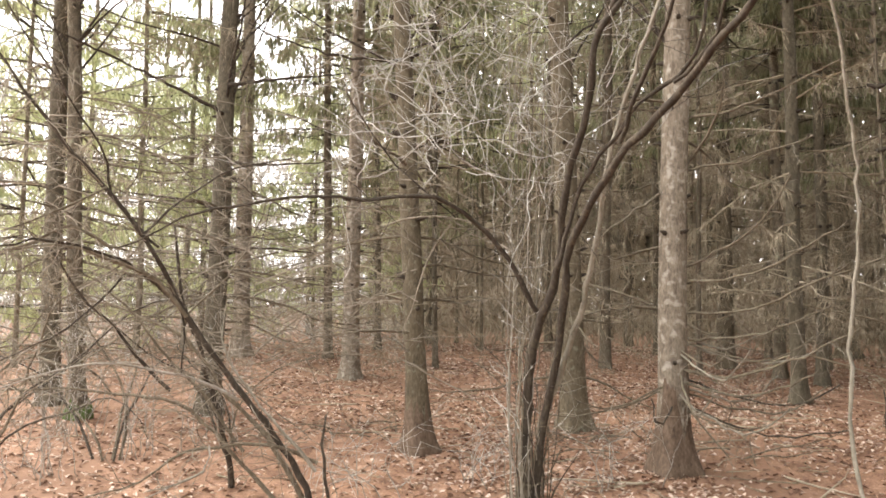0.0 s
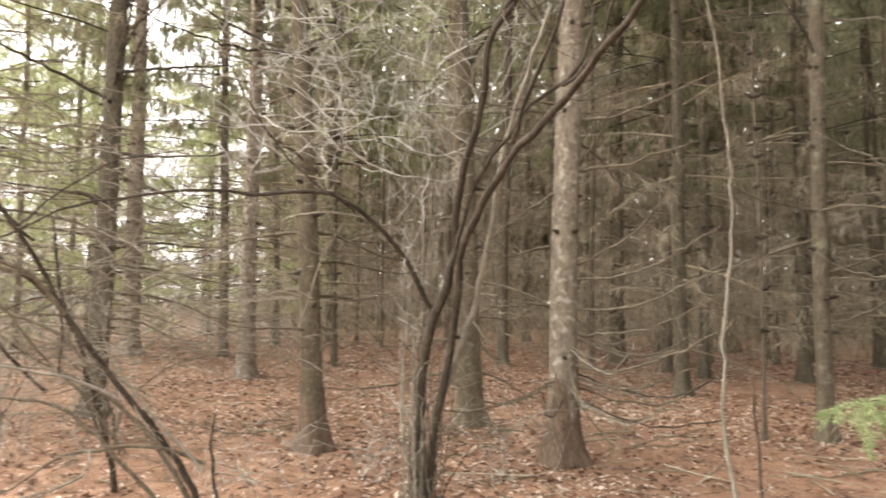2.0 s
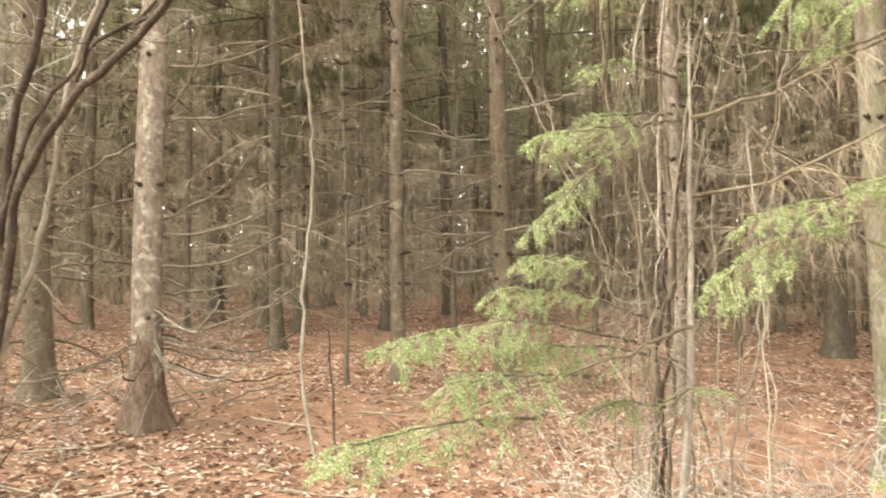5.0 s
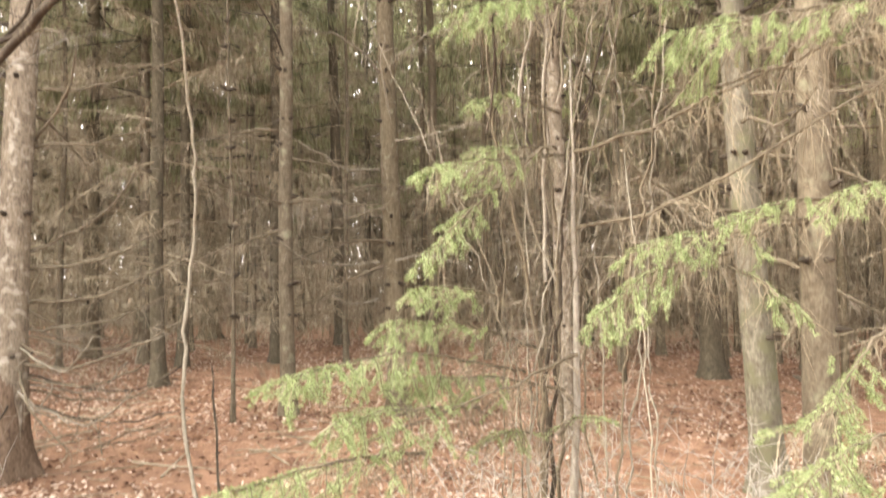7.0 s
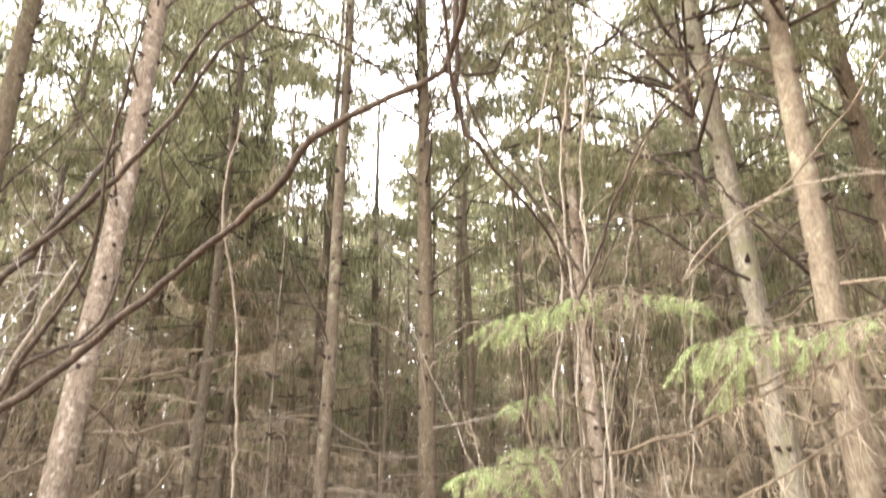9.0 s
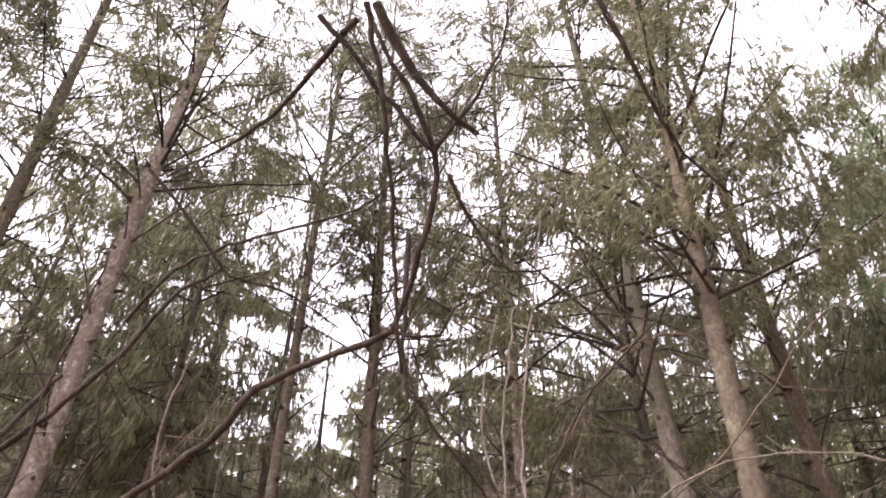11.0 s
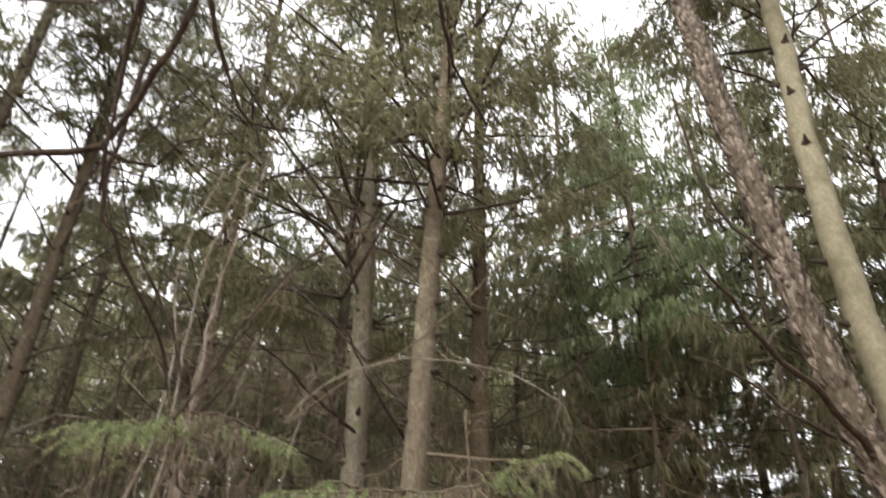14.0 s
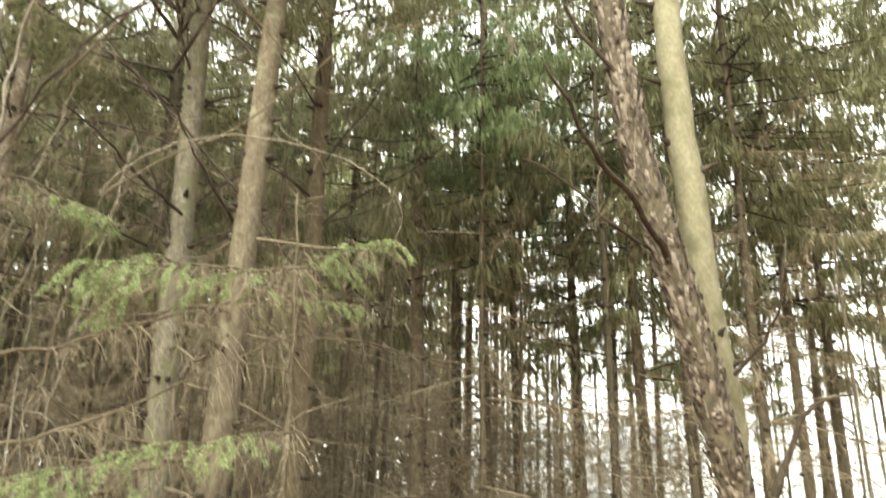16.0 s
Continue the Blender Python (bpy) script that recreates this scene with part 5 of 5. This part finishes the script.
stem(young, [(2.94, 1.82, 2.95), (2.85, 1.75, 3.36), (2.75, 1.66, 3.59), (2.64, 1.50, 3.95), (2.41, 1.25, 4.34)], 0.007, 0.003, STEM_PALE, "stem", "", 0.006, 10, 0.35, 0.3, TWIG)
thick_rng = random.Random(77)
for k in range(16):
    a, b = thick_rng.gauss(3.25, 0.3), thick_rng.gauss(2.1, 0.28)
    stem(young, [(a, b, 0.12), (a + thick_rng.gauss(0, 0.08), b + thick_rng.gauss(0, 0.08), 1.2), (a + thick_rng.gauss(-0.1, 0.4), b + thick_rng.gauss(0, 0.4), thick_rng.uniform(2.0, 3.6))], thick_rng.uniform(0.004, 0.008), 0.002, thick_rng.choice((STEM_OLIVE, STEM_GREY)), "shoot", "", 0.01, 14, 0.4, 0.5, TWIG_NEAR, k, 5)


# ---- overhead limbs of a broadleaf tree ----
overhead = thing("overhanging_branch", 3.3, 1.5, 2.9, "pale arching bare branches in front of the spruces", "branch")
stem(overhead, [(3.26, 1.51, 2.93), (3.23, 1.23, 3.10), (3.22, 0.91, 3.25), (3.17, 0.62, 3.45), (3.12, 0.38, 3.63), (3.14, 0.11, 3.71), (3.15, -0.18, 3.80), (3.22, -0.57, 3.86)], 0.0055, 0.0025, STEM_OLIVE, "limb", "", 0.005, 12, 0.25, 0.3)
stem(overhead, [(3.16, -0.18, 3.80), (3.20, -0.27, 3.75), (3.27, -0.34, 3.67)], 0.003, 0.002, STEM_GREY, "limb", "", 0.005, 12, 0.25, 0.3)
stem(overhead, [(2.98, 1.62, 3.35), (2.91, 1.39, 3.55), (2.87, 1.23, 3.68), (2.89, 1.04, 3.73), (2.95, 0.86, 3.70), (3.07, 0.72, 3.57), (3.18, 0.58, 3.44), (3.38, 0.34, 3.40)], 0.006, 0.0025, STEM_OLIVE, "limb", "", 0.005, 12, 0.25, 0.3)
stem(overhead, [(3.08, 1.41, 2.87), (3.04, 1.22, 3.02), (3.05, 0.97, 3.11), (3.10, 0.73, 3.12), (3.22, 0.39, 3.07), (3.33, 0.20, 2.96), (3.40, 0.17, 2.86)], 0.0045, 0.002, STEM_GREY, "limb", "", 0.005, 12, 0.25, 0.3)
hanging = thing("overhanging_branch", 1.07, 1.07, 4.25, "dark bare crossing twigs overhead", "branch")
stem(hanging, [(1.71, 1.46, 3.82), (1.86, 1.59, 3.30), (1.96, 1.58, 3.16), (2.10, 1.56, 3.04), (2.31, 1.57, 2.94), (2.54, 1.65, 2.82)], 0.012, 0.005, STEM_DARK, "limb", "", 0.006, 26, 0.42, 0.2)
stem(hanging, [(0.99, 1.02, 4.24), (1.27, 1.16, 3.89), (1.52, 1.34, 3.54), (1.77, 1.51, 3.19)], 0.012, 0.006, STEM_DARK, "limb", "", 0.006, 26, 0.42, 0.2)
stem(hanging, [(0.94, 1.24, 4.32), (1.23, 1.17, 4.09), (1.37, 1.15, 3.98), (1.48, 1.11, 3.89)], 0.012, 0.008, STEM_DARK, "limb", "", 0.006, 26, 0.42, 0.2)
stem(hanging, [(0.90, 0.84, 3.92), (1.09, 0.84, 3.75), (1.19, 0.81, 3.67), (1.32, 0.76, 3.58)], 0.018, 0.008, STEM_DARK, "limb", "", 0.006, 26, 0.42, 0.2)
stem(hanging, [(1.04, 1.13, 4.30), (1.07, 1.43, 4.25), (1.08, 1.79, 4.19), (1.01, 2.37, 4.24)], 0.014, 0.004, STEM_DARK, "limb", "", 0.006, 26, 0.42, 0.2)
stem(hanging, [(1.48, 1.11, 3.89), (1.48, 0.96, 3.99), (1.44, 0.74, 4.16), (1.34, 0.62, 4.33)], 0.009, 0.003, STEM_DARK, "limb", "", 0.006, 26, 0.42, 0.2)
stem(hanging, [(1.50, 1.05, 3.74), (1.69, 1.05, 3.56), (1.82, 1.02, 3.45), (1.97, 0.94, 3.53)], 0.009, 0.003, STEM_DARK, "limb", "", 0.006, 26, 0.42, 0.2)
stem(hanging, [(0.94, 2.42, 4.27), (1.15, 2.36, 4.11), (1.41, 2.32, 3.89), (1.63, 2.13, 3.80), (1.84, 2.01, 3.67)], 0.009, 0.004, STEM_DARK, "limb", "", 0.006, 26, 0.42, 0.2)
stem(hanging, [(1.39, 3.24, 4.03), (1.37, 2.80, 4.14), (1.48, 2.16, 4.09), (1.60, 1.77, 4.05), (1.51, 1.30, 3.91)], 0.011, 0.004, STEM_DARK, "limb", "", 0.006, 26, 0.42, 0.2)
stem(young, [(2.63, 1.66, 2.73), (2.65, 1.53, 2.96), (2.61, 1.43, 3.10), (2.61, 1.26, 3.32), (2.61, 1.03, 3.49), (2.63, 0.80, 3.62)], 0.008, 0.004, STEM_DARK, "stem", "", 0.006, 10, 0.3, 0.2)
stem(young, [(2.66, 2.02, 2.21), (2.61, 1.92, 2.54), (2.53, 1.88, 2.77), (2.48, 1.82, 3.00)], 0.006, 0.004, STEM_DARK, "stem", "", 0.006, 8, 0.3, 0.2)
dead_limb(tree_h, [(5.37, 2.09, 3.69), (4.92, 2.20, 3.77), (4.45, 2.30, 3.89), (4.07, 2.36, 3.91)], 0.016, 10)
dead_limb(tree_g, [(4.99, 1.46, 3.34), (4.67, 1.53, 3.52), (4.37, 1.60, 3.69), (4.06, 1.65, 3.88)], 0.016, 10)
dead_limb(smooth_tree, [(1.98, 0.57, 5.36), (2.35, 0.60, 4.99), (2.76, 0.63, 4.74), (3.18, 0.52, 4.55)], 0.02, 10)
dead_limb(smooth_tree, [(2.57, -0.18, 5.56), (2.79, -0.27, 5.41), (2.98, -0.38, 5.30), (3.22, -0.47, 5.28)], 0.02, 10)


# ---- litter ----
def around(rng, reach):
    """A spot on the forest floor, denser where the path looks, thinning out all round."""
    r = 0.3 + reach * rng.random() ** 0.72
    w = radians(rng.gauss(28, 42) if rng.random() < 0.75 else rng.uniform(-180, 180))
    return r * math.sin(w), r * math.cos(w)


def litter():
    rng = random.Random(3)
    g = Geo()
    for _ in range(130000):
        x, y = around(rng, 17)
        if noise.noise((x * 0.5, y * 0.5, 9)) + 0.62 < rng.random() * 0.8:
            continue
        z = ground_z(x, y) + 0.008
        a = rng.uniform(0, 6.28)
        u, v = Vector((math.cos(a), math.sin(a), rng.gauss(0, 0.22))), Vector((-math.sin(a), math.cos(a), rng.gauss(0, 0.22)))
        ln, b = rng.uniform(0.014, 0.04), rng.uniform(0.008, 0.018)
        p, up = Vector((x, y, z)), Vector((0, 0, rng.uniform(0.0, 0.018)))
        q = len(g.v)
        g.v += [p - u * ln, p + v * b + up, p + u * ln, p - v * b + up]
        g.f += [(q, q + 2, q + 1), (q, q + 3, q + 2)]
    ob = part("leaf_litter", g, LEAF, None, smooth=False)
    tagged(ob, "scattered dry tan and grey fallen leaves", "leaves", kind="stuff")
    n = Geo()
    for _ in range(64000):
        x, y = around(rng, 15)
        a, ln = rng.uniform(0, 6.28), rng.uniform(0.02, 0.06)
        p = Vector((x, y, ground_z(x, y) + 0.004))
        n.strip(p, p + Vector((math.cos(a) * ln, math.sin(a) * ln, rng.uniform(-0.002, 0.02))), 0.006, Vector((-math.sin(a), math.cos(a), rng.gauss(0, 0.4))))
    tagged(part("needle_litter", n, NEEDLE_DRY, None, smooth=False), "rust-coloured dry needles strewn over the ground", "needles", kind="stuff")
    s = Geo()
    for _ in range(1000):
        x, y = around(rng, 18)
        a, ln = rng.uniform(0, 6.28), rng.uniform(0.15, 0.9)
        pts = []
        for k in range(4):
            px, py = x + ln * (k / 3 - 0.5) * math.cos(a) + rng.gauss(0, 0.015), y + ln * (k / 3 - 0.5) * math.sin(a) + rng.gauss(0, 0.015)
            pts.append(Vector((px, py, ground_z(px, py) + 0.012)))
        s.tube(pts, taper(4, rng.uniform(0.003, 0.01), 0.002), 5)
    ob = part("twig_litter", s, TWIG, None)
    tagged(ob, "dry fallen sticks and twigs on the forest floor", "twigs", kind="stuff")


litter()


def brush_pile(x, y, spread, count, seed):
    """Broken dead branches lying in a heap."""
    rng = random.Random(seed)
    t = thing("brush_pile", x, y, ground_z(x, y), "low heap of broken dead branches on the litter", "branches")
    for k in range(count):
        a = rng.uniform(0, 6.28)
        px, py = rng.gauss(0, spread * 0.4), rng.gauss(0, spread * 0.3)
        ln = rng.uniform(0.4, 1.0)
        pts = bare_branch(rng, Vector((px, py, ground_z(x + px, y + py) - ground_z(x, y) + 0.02)), Vector((math.cos(a), math.sin(a), rng.uniform(0.0, 0.45))), ln)
        lift = max(0.0, max(0.015 - (q.z + ground_z(x, y) - ground_z(x + q.x, y + q.y)) for q in pts))
        pts = [q + Vector((0, 0, lift)) for q in pts]
        g = Geo()
        g.tube(pts, taper(7, 0.006, 0.002), 4)
        b = part("dead_branch", g, STEM_OLIVE, t)
        g = Geo()
        twiglets(g, pts, rng, 9, 0.25, 0.1, 0.0018)
        tagged(part("twig_fringe", g, TWIG_NEAR, b), kind="stuff")


brush_pile(1.75, 6.6, 0.8, 16, 1)
brush_pile(-0.35, 7.3, 0.7, 12, 2)
brush_pile(2.5, 6.2, 0.5, 9, 3)


def dry_shrub(x, y, height, count, seed):
    """A clump of dead upright shoots with pale twigs."""
    rng = random.Random(seed)
    t = thing("dry_shrub", x, y, ground_z(x, y), "clump of dead pale leafless shoots in the litter", "shrub")
    for k in range(count):
        px, py = rng.gauss(0, 0.16), rng.gauss(0, 0.16)
        p = Vector((px, py, ground_z(x + px, y + py) - ground_z(x, y) - 0.01))
        h = height * rng.uniform(0.4, 1.0)
        pts = [p, p + Vector((rng.gauss(0, 0.08), rng.gauss(0, 0.08), h * 0.5)), p + Vector((rng.gauss(0, 0.25), rng.gauss(0, 0.25), h))]
        line = smooth_line(pts, 0.08, 0.01, rng)
        g = Geo()
        g.tube(line, taper(len(line), 0.004, 0.0015), 4)
        b = part("shoot", g, STEM_PALE, t)
        g = Geo()
        twiglets(g, line, rng, 9, 0.28, 0.2, 0.0016)
        tagged(part("twig_fringe", g, TWIG_PALE, b), kind="stuff")


for k, (x, y, h, n) in enumerate([(3.6, 1.6, 0.9, 14), (3.9, 1.3, 0.8, 12), (3.3, 1.35, 0.8, 12), (3.0, 1.75, 0.9, 14), (2.7, 2.1, 0.7, 12), (4.1, 1.75, 0.9, 14), (4.25, 1.15, 0.8, 12), (3.7, 2.3, 0.8, 12), (3.4, 2.6, 0.7, 10), (-0.3, 5.3, 0.6, 10), (0.6, 5.6, 0.5, 8), (1.35, 5.3, 0.6, 7), (-2.6, 5.8, 1.2, 12), (-1.6, 7.0, 1.3, 12), (-3.0, 7.2, 1.5, 14), (-2.2, 6.4, 1.5, 12)]):
    dry_shrub(x, y, h, n, 200 + k)
